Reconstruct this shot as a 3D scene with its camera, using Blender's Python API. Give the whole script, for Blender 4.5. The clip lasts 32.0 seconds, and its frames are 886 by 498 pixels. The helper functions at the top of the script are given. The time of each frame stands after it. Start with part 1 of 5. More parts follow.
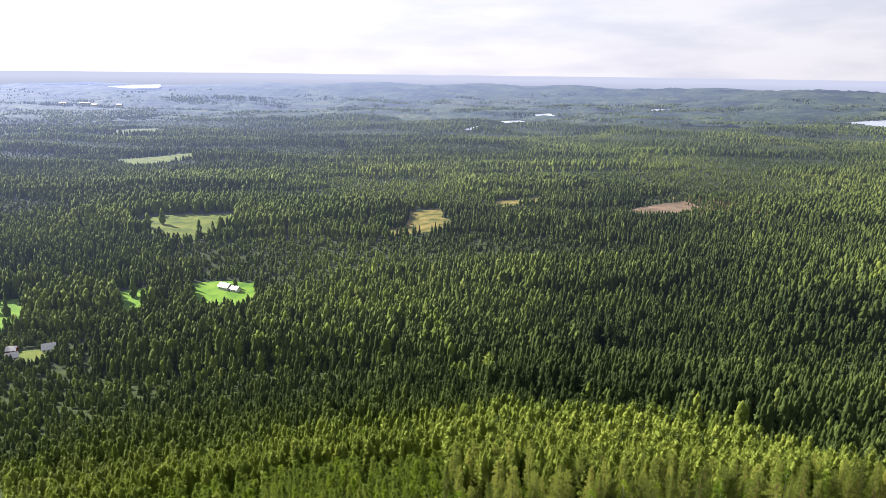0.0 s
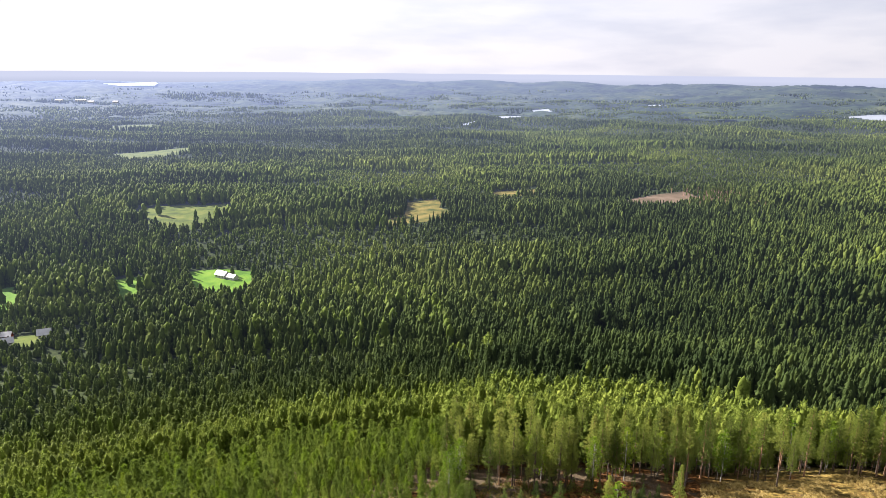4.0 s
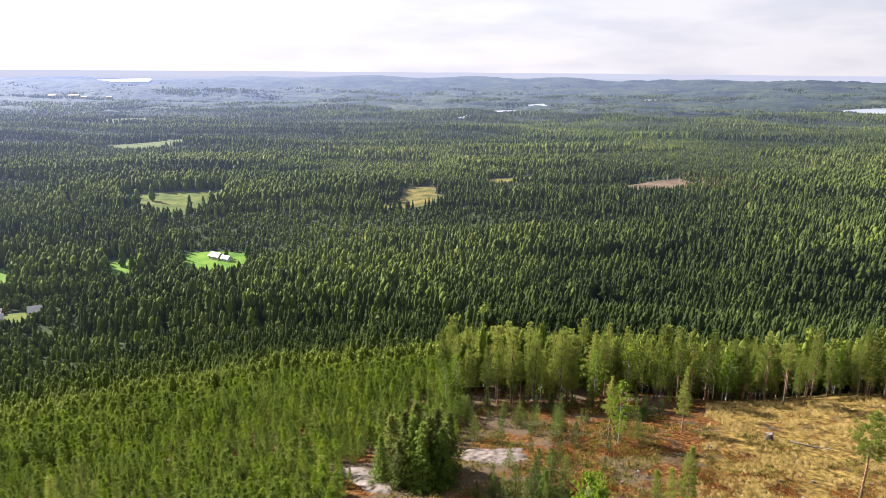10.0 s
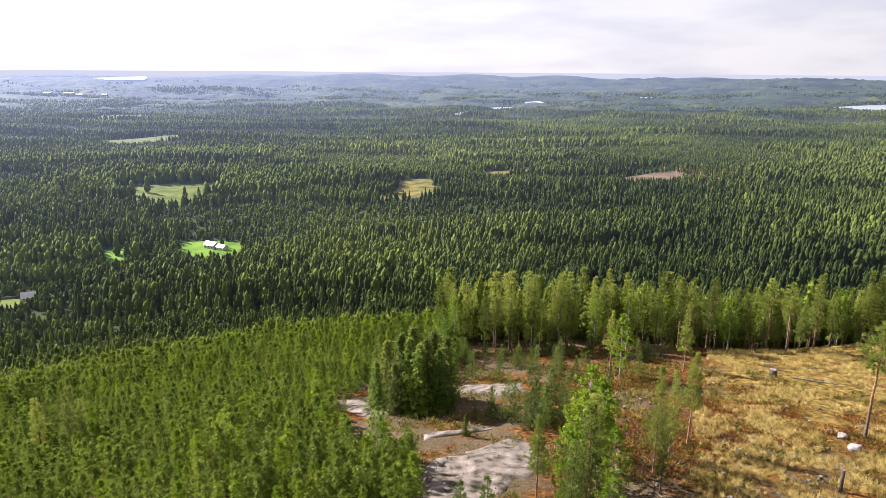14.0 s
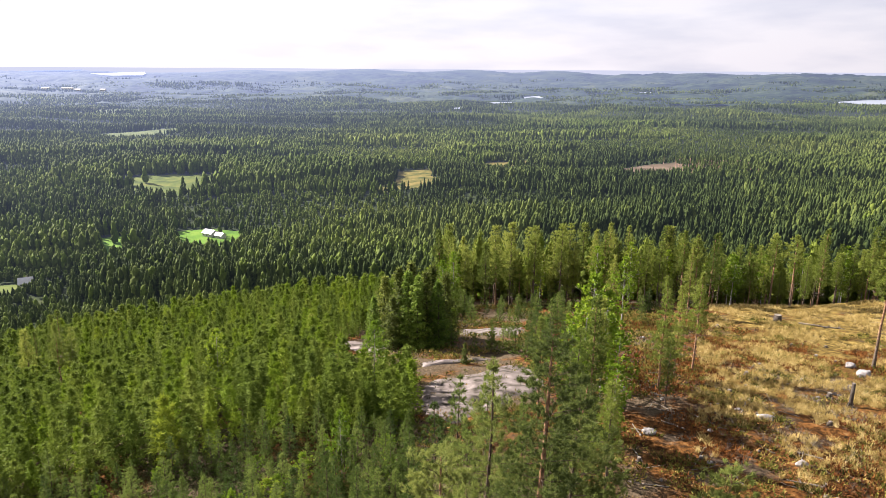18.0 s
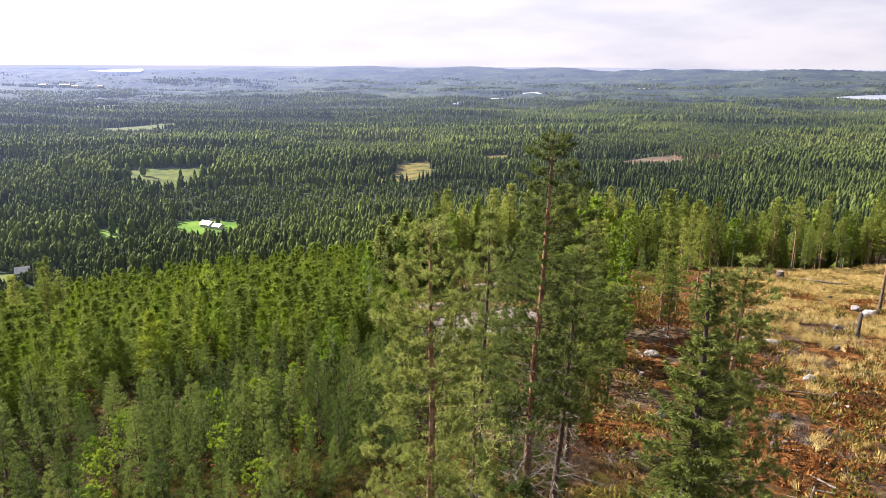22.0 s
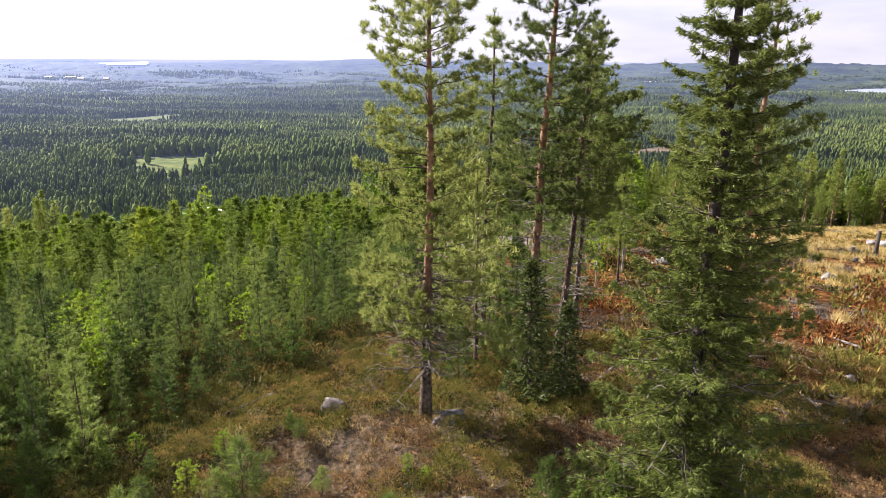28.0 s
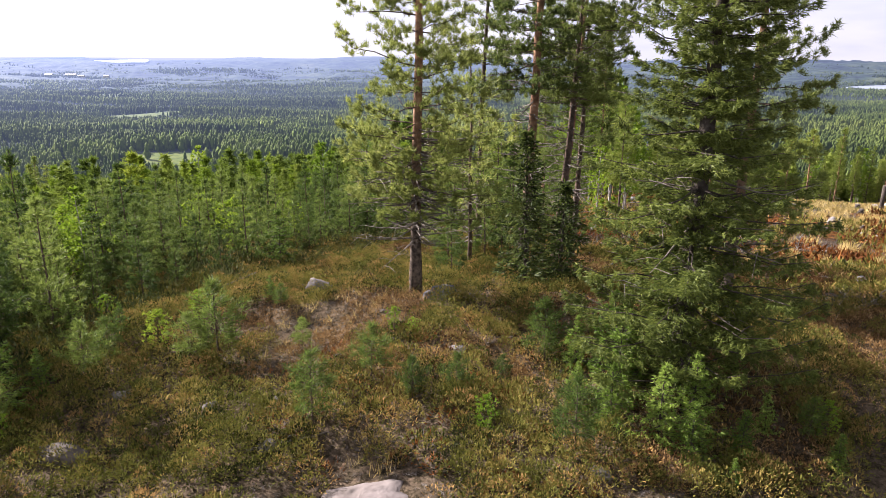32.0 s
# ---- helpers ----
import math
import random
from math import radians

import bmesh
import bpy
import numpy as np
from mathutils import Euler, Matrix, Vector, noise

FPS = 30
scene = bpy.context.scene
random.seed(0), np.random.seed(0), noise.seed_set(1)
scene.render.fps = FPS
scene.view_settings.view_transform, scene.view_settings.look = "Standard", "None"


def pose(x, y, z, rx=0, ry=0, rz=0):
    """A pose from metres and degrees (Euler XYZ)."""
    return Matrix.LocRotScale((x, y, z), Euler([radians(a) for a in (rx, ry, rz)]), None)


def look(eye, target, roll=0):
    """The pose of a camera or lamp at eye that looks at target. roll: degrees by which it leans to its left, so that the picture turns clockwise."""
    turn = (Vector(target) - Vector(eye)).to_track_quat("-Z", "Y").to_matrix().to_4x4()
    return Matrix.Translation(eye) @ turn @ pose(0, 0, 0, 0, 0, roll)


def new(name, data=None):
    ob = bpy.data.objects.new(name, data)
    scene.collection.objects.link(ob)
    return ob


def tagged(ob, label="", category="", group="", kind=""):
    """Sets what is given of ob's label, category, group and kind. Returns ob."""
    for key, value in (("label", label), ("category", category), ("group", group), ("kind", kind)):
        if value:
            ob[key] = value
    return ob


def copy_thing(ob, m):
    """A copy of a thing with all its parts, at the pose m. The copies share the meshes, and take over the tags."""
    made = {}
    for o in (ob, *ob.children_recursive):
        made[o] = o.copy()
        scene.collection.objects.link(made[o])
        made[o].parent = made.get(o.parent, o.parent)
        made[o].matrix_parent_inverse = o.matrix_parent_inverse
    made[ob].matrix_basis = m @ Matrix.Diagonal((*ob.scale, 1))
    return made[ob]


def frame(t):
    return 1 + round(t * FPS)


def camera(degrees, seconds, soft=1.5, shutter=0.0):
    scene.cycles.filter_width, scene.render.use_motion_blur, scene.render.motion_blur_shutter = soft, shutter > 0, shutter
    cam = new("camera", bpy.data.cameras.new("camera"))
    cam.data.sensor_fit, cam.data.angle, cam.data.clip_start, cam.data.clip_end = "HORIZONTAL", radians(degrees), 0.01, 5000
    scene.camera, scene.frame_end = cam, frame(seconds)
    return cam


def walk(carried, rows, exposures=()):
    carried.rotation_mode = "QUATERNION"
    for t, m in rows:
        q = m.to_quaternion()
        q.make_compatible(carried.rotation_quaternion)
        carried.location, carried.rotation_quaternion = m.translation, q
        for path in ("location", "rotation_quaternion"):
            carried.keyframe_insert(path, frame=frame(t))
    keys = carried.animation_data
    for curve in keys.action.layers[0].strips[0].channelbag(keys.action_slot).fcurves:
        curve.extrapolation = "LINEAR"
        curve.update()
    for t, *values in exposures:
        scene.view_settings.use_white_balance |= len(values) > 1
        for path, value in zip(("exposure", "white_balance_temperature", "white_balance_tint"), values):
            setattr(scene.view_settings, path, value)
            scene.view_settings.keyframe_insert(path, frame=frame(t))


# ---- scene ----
cam = camera(66.04, 32.0, soft=0.7)

# seconds, east, north, height, turn to the left, tilt, lean
ROWS = (
    (0.0, 0.00, -0.28, 69.95, 0.651, -14.611, 0.681), (1.0, 0.03, -0.28, 67.10, 0.606, -14.680, 0.601),
    (2.0, 0.01, -0.24, 64.36, 0.565, -14.696, 0.542), (3.5, -0.15, -0.12, 60.32, 0.489, -14.712, 0.506),
    (5.5, -0.19, -0.08, 54.69, 0.350, -14.790, 0.530), (7.0, -0.18, 0.08, 50.51, 0.259, -14.820, 0.527),
    (8.5, -0.15, 0.20, 46.14, 0.167, -14.846, 0.478), (10.0, -0.08, 0.01, 41.96, 0.084, -14.825, 0.448),
    (11.5, 0.09, -0.18, 37.90, -0.124, -14.852, 0.429), (12.5, 0.09, -0.18, 35.37, -0.189, -14.842, 0.433),
    (13.5, -0.04, -0.29, 32.74, -0.196, -14.830, 0.413), (15.5, -0.05, -0.46, 28.18, -0.240, -14.898, 0.404),
    (17.0, -0.04, -0.68, 25.14, -0.268, -14.998, 0.451), (18.5, 0.07, -0.60, 22.39, -0.299, -15.104, 0.378),
    (20.0, 0.18, -0.59, 19.87, -0.325, -15.155, 0.302), (21.5, 0.28, -0.61, 17.57, -0.382, -15.239, 0.330),
    (23.0, 0.30, -0.74, 15.64, -0.391, -15.341, 0.333), (24.5, 0.34, -0.79, 13.78, -0.424, -15.425, 0.374),
    (25.5, 0.39, -0.79, 12.59, -0.419, -15.491, 0.420), (27.5, 0.46, -0.72, 10.46, -0.041, -15.680, 0.406),
    (28.5, 0.48, -0.68, 9.35, 0.056, -15.742, 0.393), (29.5, 0.54, -0.73, 8.39, 0.008, -15.784, 0.385),
    (30.5, 0.66, -0.73, 7.51, -0.038, -15.820, 0.375), (31.2, 0.75, -0.70, 6.91, -0.016, -15.842, 0.363),
    (32.0, 0.75, -0.67, 6.27, 0.066, -15.873, 0.347))


def flown(x, y, z, turn, tilt, lean):
    a, b = radians(turn), radians(tilt)
    ahead = Vector((-math.sin(a) * math.cos(b), math.cos(a) * math.cos(b), math.sin(b)))
    return look((x, y, z), Vector((x, y, z)) + ahead, lean)


walk(cam, [(t, flown(*v)) for t, *v in ROWS], exposures=[(0.0, 2.12, 6200, 19), (15.0, 2.15, 6320, 20), (24.0, 2.18, 6220, 24), (32.0, 2.25, 6000, 25)])

# ---- light ----
SUN_WAY = Vector((-0.78, 0.46, 0.62)).normalized()
SKY = 0.25
world = bpy.data.worlds.new("sky")
scene.world = world
world.use_nodes = True
wn, wl = world.node_tree.nodes, world.node_tree.links
wn.clear()
wout = wn.new("ShaderNodeOutputWorld")
wbg = wn.new("ShaderNodeBackground")
wsky = wn.new("ShaderNodeTexSky")
wsky.sky_type, wsky.sun_disc = "NISHITA", False
wsky.sun_elevation = math.asin(SUN_WAY.z)
wsky.sun_rotation = math.atan2(SUN_WAY.x, SUN_WAY.y)
wco = wn.new("ShaderNodeTexCoord")
wmap = wn.new("ShaderNodeMapping")
wmap.inputs["Scale"].default_value = (1.0, 1.0, 5.0)
wnoise = wn.new("ShaderNodeTexNoise")
wnoise.inputs["Scale"].default_value, wnoise.inputs["Detail"].default_value = 5.2, 9.0
wramp = wn.new("ShaderNodeValToRGB")
wramp.color_ramp.elements[0].position, wramp.color_ramp.elements[1].position = 0.36, 0.58
wramp.color_ramp.elements[0].color, wramp.color_ramp.elements[1].color = (0.82, 0.845, 0.90, 1), (1.0, 1.0, 1.0, 1)
wdim = wn.new("ShaderNodeMix")
wdim.data_type, wdim.blend_type = "RGBA", "MULTIPLY"
wdim.inputs["Factor"].default_value = 1.0
wdim.inputs["B"].default_value = (0.12, 0.12, 0.12, 1)
wmix = wn.new("ShaderNodeMix")
wmix.data_type = "RGBA"
wmix.inputs["Factor"].default_value = 0.86
wl.new(wco.outputs["Generated"], wmap.inputs["Vector"])
wl.new(wmap.outputs["Vector"], wnoise.inputs["Vector"])
wl.new(wnoise.outputs["Fac"], wramp.inputs["Fac"])
wl.new(wsky.outputs["Color"], wdim.inputs["A"])
wl.new(wdim.outputs["Result"], wmix.inputs["A"])
wl.new(wramp.outputs["Color"], wmix.inputs["B"])
wxyz = wn.new("ShaderNodeSeparateXYZ")
wl.new(wco.outputs["Generated"], wxyz.inputs[0])
# brighter cloud towards the sun
wside = wn.new("ShaderNodeMapRange")
wside.inputs["From Min"].default_value, wside.inputs["From Max"].default_value = -0.8, 0.8
wside.inputs["To Min"].default_value, wside.inputs["To Max"].default_value = 1.22, 0.78
wl.new(wxyz.outputs[0], wside.inputs["Value"])
wsunny = wn.new("ShaderNodeVectorMath")
wsunny.operation = "SCALE"
wl.new(wmix.outputs["Result"], wsunny.inputs[0])
wl.new(wside.outputs["Result"], wsunny.inputs["Scale"])
# land beyond the last ridges, painted into the sky with its haze as pale blue, up to a flat skyline a third of a degree
# below the eye
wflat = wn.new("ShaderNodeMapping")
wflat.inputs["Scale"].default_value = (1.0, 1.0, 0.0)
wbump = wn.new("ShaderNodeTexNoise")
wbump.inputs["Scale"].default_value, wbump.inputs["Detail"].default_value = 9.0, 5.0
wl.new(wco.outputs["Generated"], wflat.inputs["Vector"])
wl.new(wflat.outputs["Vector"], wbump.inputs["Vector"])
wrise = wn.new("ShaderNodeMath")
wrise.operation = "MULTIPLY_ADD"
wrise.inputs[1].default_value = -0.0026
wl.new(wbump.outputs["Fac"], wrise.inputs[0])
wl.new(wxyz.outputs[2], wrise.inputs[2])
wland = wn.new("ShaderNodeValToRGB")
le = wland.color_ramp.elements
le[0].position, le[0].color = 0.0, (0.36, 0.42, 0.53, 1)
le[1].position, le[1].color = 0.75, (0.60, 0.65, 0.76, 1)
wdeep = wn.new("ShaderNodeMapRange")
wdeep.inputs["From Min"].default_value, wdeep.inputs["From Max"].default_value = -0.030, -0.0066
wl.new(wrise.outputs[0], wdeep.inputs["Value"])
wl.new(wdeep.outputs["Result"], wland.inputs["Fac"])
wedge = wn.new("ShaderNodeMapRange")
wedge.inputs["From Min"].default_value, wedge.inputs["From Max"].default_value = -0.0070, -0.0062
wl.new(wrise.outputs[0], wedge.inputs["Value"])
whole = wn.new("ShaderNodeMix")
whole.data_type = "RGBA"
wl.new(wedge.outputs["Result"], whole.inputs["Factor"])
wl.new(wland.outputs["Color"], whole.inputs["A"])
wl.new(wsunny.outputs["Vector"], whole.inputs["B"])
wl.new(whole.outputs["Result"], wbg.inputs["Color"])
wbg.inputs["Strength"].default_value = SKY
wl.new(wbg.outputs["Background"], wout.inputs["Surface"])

sun_data = bpy.data.lights.new("sun", "SUN")
sun_data.energy, sun_data.angle, sun_data.color = 5.0, radians(0.6), (1.0, 0.93, 0.80)
sun = new("sun", sun_data)
sun.matrix_world = look(SUN_WAY * 100, (0, 0, 0))


# ---- materials ----
def material(name, colours, scale=1.0, rough=0.8, bump=0.0, bump_scale=20.0, spread="noise", through_light=0.0, sheen=0.0, metal=0.0, detail=6.0, depth=0.05):
    """A surface of two or three colours that vary by noise, by piece or by object."""
    m = bpy.data.materials.new(name)
    m.use_nodes = True
    n, l = m.node_tree.nodes, m.node_tree.links
    b = n["Principled BSDF"]
    b.inputs["Roughness"].default_value, b.inputs["Metallic"].default_value = rough, metal
    b.inputs["Sheen Weight"].default_value = sheen
    if rough >= 0.55:
        b.inputs["Specular IOR Level"].default_value = 0.10 if through_light >= 0.35 else 0.05
    co = n.new("ShaderNodeTexCoord")
    no = n.new("ShaderNodeTexNoise")
    no.inputs["Scale"].default_value, no.inputs["Detail"].default_value = scale, detail
    ramp = n.new("ShaderNodeValToRGB")
    el = ramp.color_ramp.elements
    lo, hi = (0.3, 0.7) if spread == "noise" else (0.22, 0.78)
    el[0].position, el[0].color = lo, (*colours[0], 1)
    el[1].position, el[1].color = hi, (*colours[-1], 1)
    for k, c in enumerate(colours[1:-1]):
        el.new(lo + (hi - lo) * (k + 1) / (len(colours) - 1)).color = (*c, 1)
    l.new(co.outputs["Object"], no.inputs["Vector"])
    fac = no.outputs["Fac"]
    if spread != "noise":
        one = n.new("ShaderNodeObjectInfo").outputs["Random"]
        if spread == "tone":
            tone = n.new("ShaderNodeAttribute")
            tone.attribute_name = "tone"
            one = tone.outputs["Fac"]
        for src, share in ((n.new("ShaderNodeNewGeometry").outputs["Random Per Island"], 0.2 if spread == "tone" else 0.5), (one, 0.62 if spread == "tone" else 0.42)):
            mix = n.new("ShaderNodeMix")
            mix.inputs["Factor"].default_value = share
            l.new(fac, mix.inputs["A"])
            l.new(src, mix.inputs["B"])
            fac = mix.outputs["Result"]
    l.new(fac, ramp.inputs["Fac"])
    l.new(ramp.outputs["Color"], b.inputs["Base Color"])
    if bump:
        bn = n.new("ShaderNodeTexNoise")
        bn.inputs["Scale"].default_value, bn.inputs["Detail"].default_value = bump_scale, 8.0
        bu = n.new("ShaderNodeBump")
        bu.inputs["Strength"].default_value, bu.inputs["Distance"].default_value = bump, depth
        l.new(co.outputs["Object"], bn.inputs["Vector"])
        l.new(bn.outputs["Fac"], bu.inputs["Height"])
        l.new(bu.outputs["Normal"], b.inputs["Normal"])
    if through_light:
        tr = n.new("ShaderNodeBsdfTranslucent")
        ms = n.new("ShaderNodeMixShader")
        ms.inputs[0].default_value = through_light
        l.new(ramp.outputs["Color"], tr.inputs["Color"])
        l.new(b.outputs[0], ms.inputs[1])
        l.new(tr.outputs[0], ms.inputs[2])
        l.new(ms.outputs[0], n["Material Output"].inputs["Surface"])
    return m


def haze_painted(m):
    """Paints haze into far land: base colour dimmed and blue emission added, by distance from the origin, more so
    towards the sun.
    """
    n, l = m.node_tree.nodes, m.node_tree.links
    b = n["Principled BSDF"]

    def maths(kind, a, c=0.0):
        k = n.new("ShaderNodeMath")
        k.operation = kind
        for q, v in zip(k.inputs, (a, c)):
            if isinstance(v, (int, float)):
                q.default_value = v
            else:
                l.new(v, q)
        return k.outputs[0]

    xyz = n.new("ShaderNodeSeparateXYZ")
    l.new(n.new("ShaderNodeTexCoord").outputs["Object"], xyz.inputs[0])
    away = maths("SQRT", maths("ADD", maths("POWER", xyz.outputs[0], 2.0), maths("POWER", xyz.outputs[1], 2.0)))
    clear = maths("POWER", 2.718, maths("MULTIPLY", maths("POWER", maths("DIVIDE", maths("MAXIMUM", maths("SUBTRACT", away, 260.0), 0.0), HAZE_LENGTH), 1.35), -1.0))
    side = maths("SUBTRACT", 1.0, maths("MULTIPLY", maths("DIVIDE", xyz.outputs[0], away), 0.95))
    haze_glow = maths("MULTIPLY", maths("SUBTRACT", 1.0, clear), side)
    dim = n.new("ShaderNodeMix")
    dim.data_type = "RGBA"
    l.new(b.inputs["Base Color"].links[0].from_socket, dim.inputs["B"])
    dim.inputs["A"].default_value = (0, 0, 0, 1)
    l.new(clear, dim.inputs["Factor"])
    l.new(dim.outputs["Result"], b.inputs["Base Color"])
    b.inputs["Emission Color"].default_value = (*HAZE_COLOUR, 1)
    l.new(haze_glow, b.inputs["Emission Strength"])
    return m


# blue glow of the painted haze, and the distance over which it builds up
HAZE_COLOUR, HAZE_LENGTH = (0.098, 0.121, 0.186), 4400.0
LEAF = dict(rough=0.56, spread="island", through_light=0.42)
WOOD = dict(rough=0.7, spread="tone", through_light=0.33)
M = {
    "pine_needles": material("pine_needles", [(0.046, 0.068, 0.017), (0.132, 0.165, 0.036), (0.25, 0.275, 0.066)], 0.5, **LEAF),
    "spruce_needles": material("spruce_needles", [(0.026, 0.040, 0.010), (0.090, 0.116, 0.023), (0.265, 0.300, 0.056)], 0.5, **LEAF),
    "young_needles": material("young_needles", [(0.024, 0.046, 0.009), (0.078, 0.116, 0.021), (0.165, 0.210, 0.042)], 0.12, **LEAF),
    "thicket_needles": material("thicket_needles", [(0.032, 0.056, 0.008), (0.096, 0.138, 0.019), (0.20, 0.24, 0.038)], 0.05, **WOOD),
    "bright_spruce": material("bright_spruce", [(0.040, 0.075, 0.010), (0.115, 0.180, 0.024), (0.24, 0.32, 0.055)], 0.5, **LEAF),
    "birch_leaves": material("birch_leaves", [(0.07, 0.12, 0.008), (0.13, 0.21, 0.014), (0.22, 0.28, 0.025)], 0.3, **LEAF),
    "thicket_birch": material("thicket_birch", [(0.07, 0.11, 0.008), (0.12, 0.18, 0.014), (0.19, 0.23, 0.022)], 0.1, **WOOD),
    # woods with haze put into their base colour and emission
    "wood_spruce": haze_painted(material("wood_spruce", [(0.023, 0.038, 0.011), (0.050, 0.074, 0.019), (0.084, 0.114, 0.028)], 0.012, bump=0.25, bump_scale=0.6, depth=1.0, **WOOD)),
    "wood_pine": haze_painted(material("wood_pine", [(0.044, 0.064, 0.015), (0.082, 0.112, 0.024), (0.130, 0.160, 0.036)], 0.012, bump=0.25, bump_scale=0.6, depth=1.0, **WOOD)),
    "wood_birch": haze_painted(material("wood_birch", [(0.052, 0.082, 0.013), (0.094, 0.134, 0.021), (0.146, 0.186, 0.031)], 0.012, bump=0.25, bump_scale=0.6, depth=1.0, **WOOD)),
    # lighter green of young trees, raised to make up for the crowns' own shade
    "young_wood": haze_painted(material("young_wood", [(0.044, 0.068, 0.011), (0.102, 0.138, 0.021), (0.175, 0.210, 0.034)], 0.03, bump=0.6, bump_scale=1.6, depth=0.5, rough=0.7, spread="tone", through_light=0.3)),
    "canopy": haze_painted(material("canopy", [(0.004, 0.010, 0.005), (0.016, 0.029, 0.012), (0.031, 0.048, 0.017), (0.066, 0.078, 0.028)], 0.006, 0.9, 0.8, 0.05, detail=9.0)),
    "old_needles": material("old_needles", [(0.050, 0.078, 0.013), (0.145, 0.185, 0.030), (0.27, 0.295, 0.058)], 0.2, **LEAF),
    "pine_bark": material("pine_bark", [(0.035, 0.028, 0.022), (0.075, 0.056, 0.042), (0.13, 0.092, 0.064)], 6.0, 0.9, 0.9, 25.0),
    "bare_trunk": material("bare_trunk", [(0.16, 0.10, 0.075), (0.26, 0.17, 0.125), (0.34, 0.24, 0.18)], 0.5, 0.9),
    "orange_bark": material("orange_bark", [(0.080, 0.050, 0.034), (0.19, 0.110, 0.064), (0.31, 0.195, 0.120)], 5.0, 0.85, 0.6, 25.0),
    "spruce_bark": material("spruce_bark", [(0.024, 0.020, 0.017), (0.052, 0.043, 0.035), (0.095, 0.082, 0.068)], 8.0, 0.9, 0.8, 30.0),
    "birch_bark": material("birch_bark", [(0.10, 0.09, 0.075), (0.24, 0.225, 0.20), (0.36, 0.345, 0.32)], 7.0, 0.7, 0.3, 20.0),
    "dead_wood": material("dead_wood", [(0.06, 0.050, 0.040), (0.125, 0.108, 0.09), (0.22, 0.20, 0.17)], 5.0, 0.85, 0.6, 30.0),
    "granite": material("granite", [(0.055, 0.050, 0.044), (0.105, 0.095, 0.085), (0.18, 0.165, 0.15)], 3.0, 0.85, 0.6, 12.0),
    "pale_stone": material("pale_stone", [(0.09, 0.085, 0.078), (0.18, 0.17, 0.16), (0.30, 0.29, 0.275)], 3.0, 0.8, 0.5, 12.0),
    "dark_stone": material("dark_stone", [(0.06, 0.06, 0.065), (0.12, 0.12, 0.13), (0.24, 0.235, 0.235)], 3.0, 0.8, 0.6, 12.0),
    "bedrock": material("bedrock", [(0.012, 0.013, 0.007), (0.052, 0.045, 0.037), (0.100, 0.086, 0.077), (0.130, 0.112, 0.102), (0.175, 0.153, 0.142)], 0.8, 0.85, 0.9, 4.0, detail=10.0),
    "heather": material("heather", [(0.016, 0.021, 0.005), (0.078, 0.084, 0.015), (0.155, 0.138, 0.030), (0.265, 0.162, 0.056)], 0.5, rough=0.8, spread="tone", through_light=0.2),
    "undergrowth": material("undergrowth", [(0.016, 0.020, 0.007), (0.045, 0.055, 0.016), (0.095, 0.095, 0.035)], 0.5, rough=0.8, spread="tone", through_light=0.15),
    "dead_twigs": material("dead_twigs", [(0.045, 0.038, 0.032), (0.11, 0.095, 0.08), (0.21, 0.19, 0.165)], 0.5, rough=0.9, spread="tone"),
    "brown_heather": material("brown_heather", [(0.026, 0.018, 0.008), (0.100, 0.058, 0.022), (0.175, 0.104, 0.038), (0.26, 0.175, 0.078)], 0.5, rough=0.8, spread="tone", through_light=0.15),
    "red_shrubs": material("red_shrubs", [(0.040, 0.016, 0.006), (0.115, 0.042, 0.012), (0.20, 0.085, 0.022)], 0.5, rough=0.8, spread="tone", through_light=0.2),
    "dry_grass": material("dry_grass", [(0.16, 0.118, 0.036), (0.33, 0.25, 0.085), (0.50, 0.40, 0.175)], 0.4, rough=0.8, spread="tone", through_light=0.3),
    # open land and water with the same haze put into colour and emission
    "meadow_green": haze_painted(material("meadow_green", [(0.036, 0.090, 0.006), (0.066, 0.140, 0.008), (0.096, 0.165, 0.014)], 0.07, 0.8)),
    "meadow_rough": haze_painted(material("meadow_rough", [(0.026, 0.042, 0.005), (0.056, 0.078, 0.008), (0.095, 0.104, 0.018)], 0.07, 0.8)),
    "meadow_straw": haze_painted(material("meadow_straw", [(0.030, 0.042, 0.008), (0.090, 0.080, 0.018), (0.145, 0.114, 0.034)], 0.07, 0.8)),
    "cleared": haze_painted(material("cleared", [(0.040, 0.036, 0.018), (0.085, 0.062, 0.040), (0.13, 0.098, 0.070)], 0.03, 0.9)),
    # pale base colour stands in for part of the sky's reflection
    "lake_water": haze_painted(material("lake_water", [(0.20, 0.23, 0.26), (0.26, 0.29, 0.32)], 0.01, 0.3, 0.02, 0.4)),
    "white_wall": material("white_wall", [(0.42, 0.42, 0.40), (0.50, 0.50, 0.48)], 0.6, 0.7),
    "red_wall": material("red_wall", [(0.20, 0.05, 0.03), (0.28, 0.08, 0.05)], 0.6, 0.8),
    "pale_roof": material("pale_roof", [(0.30, 0.305, 0.32), (0.40, 0.405, 0.42)], 0.4, 0.5),
    "grey_roof": material("grey_roof", [(0.22, 0.22, 0.24), (0.32, 0.32, 0.34)], 0.4, 0.6),
    "dark_glass": material("dark_glass", [(0.02, 0.025, 0.03), (0.04, 0.045, 0.05)], 0.5, 0.1),
}


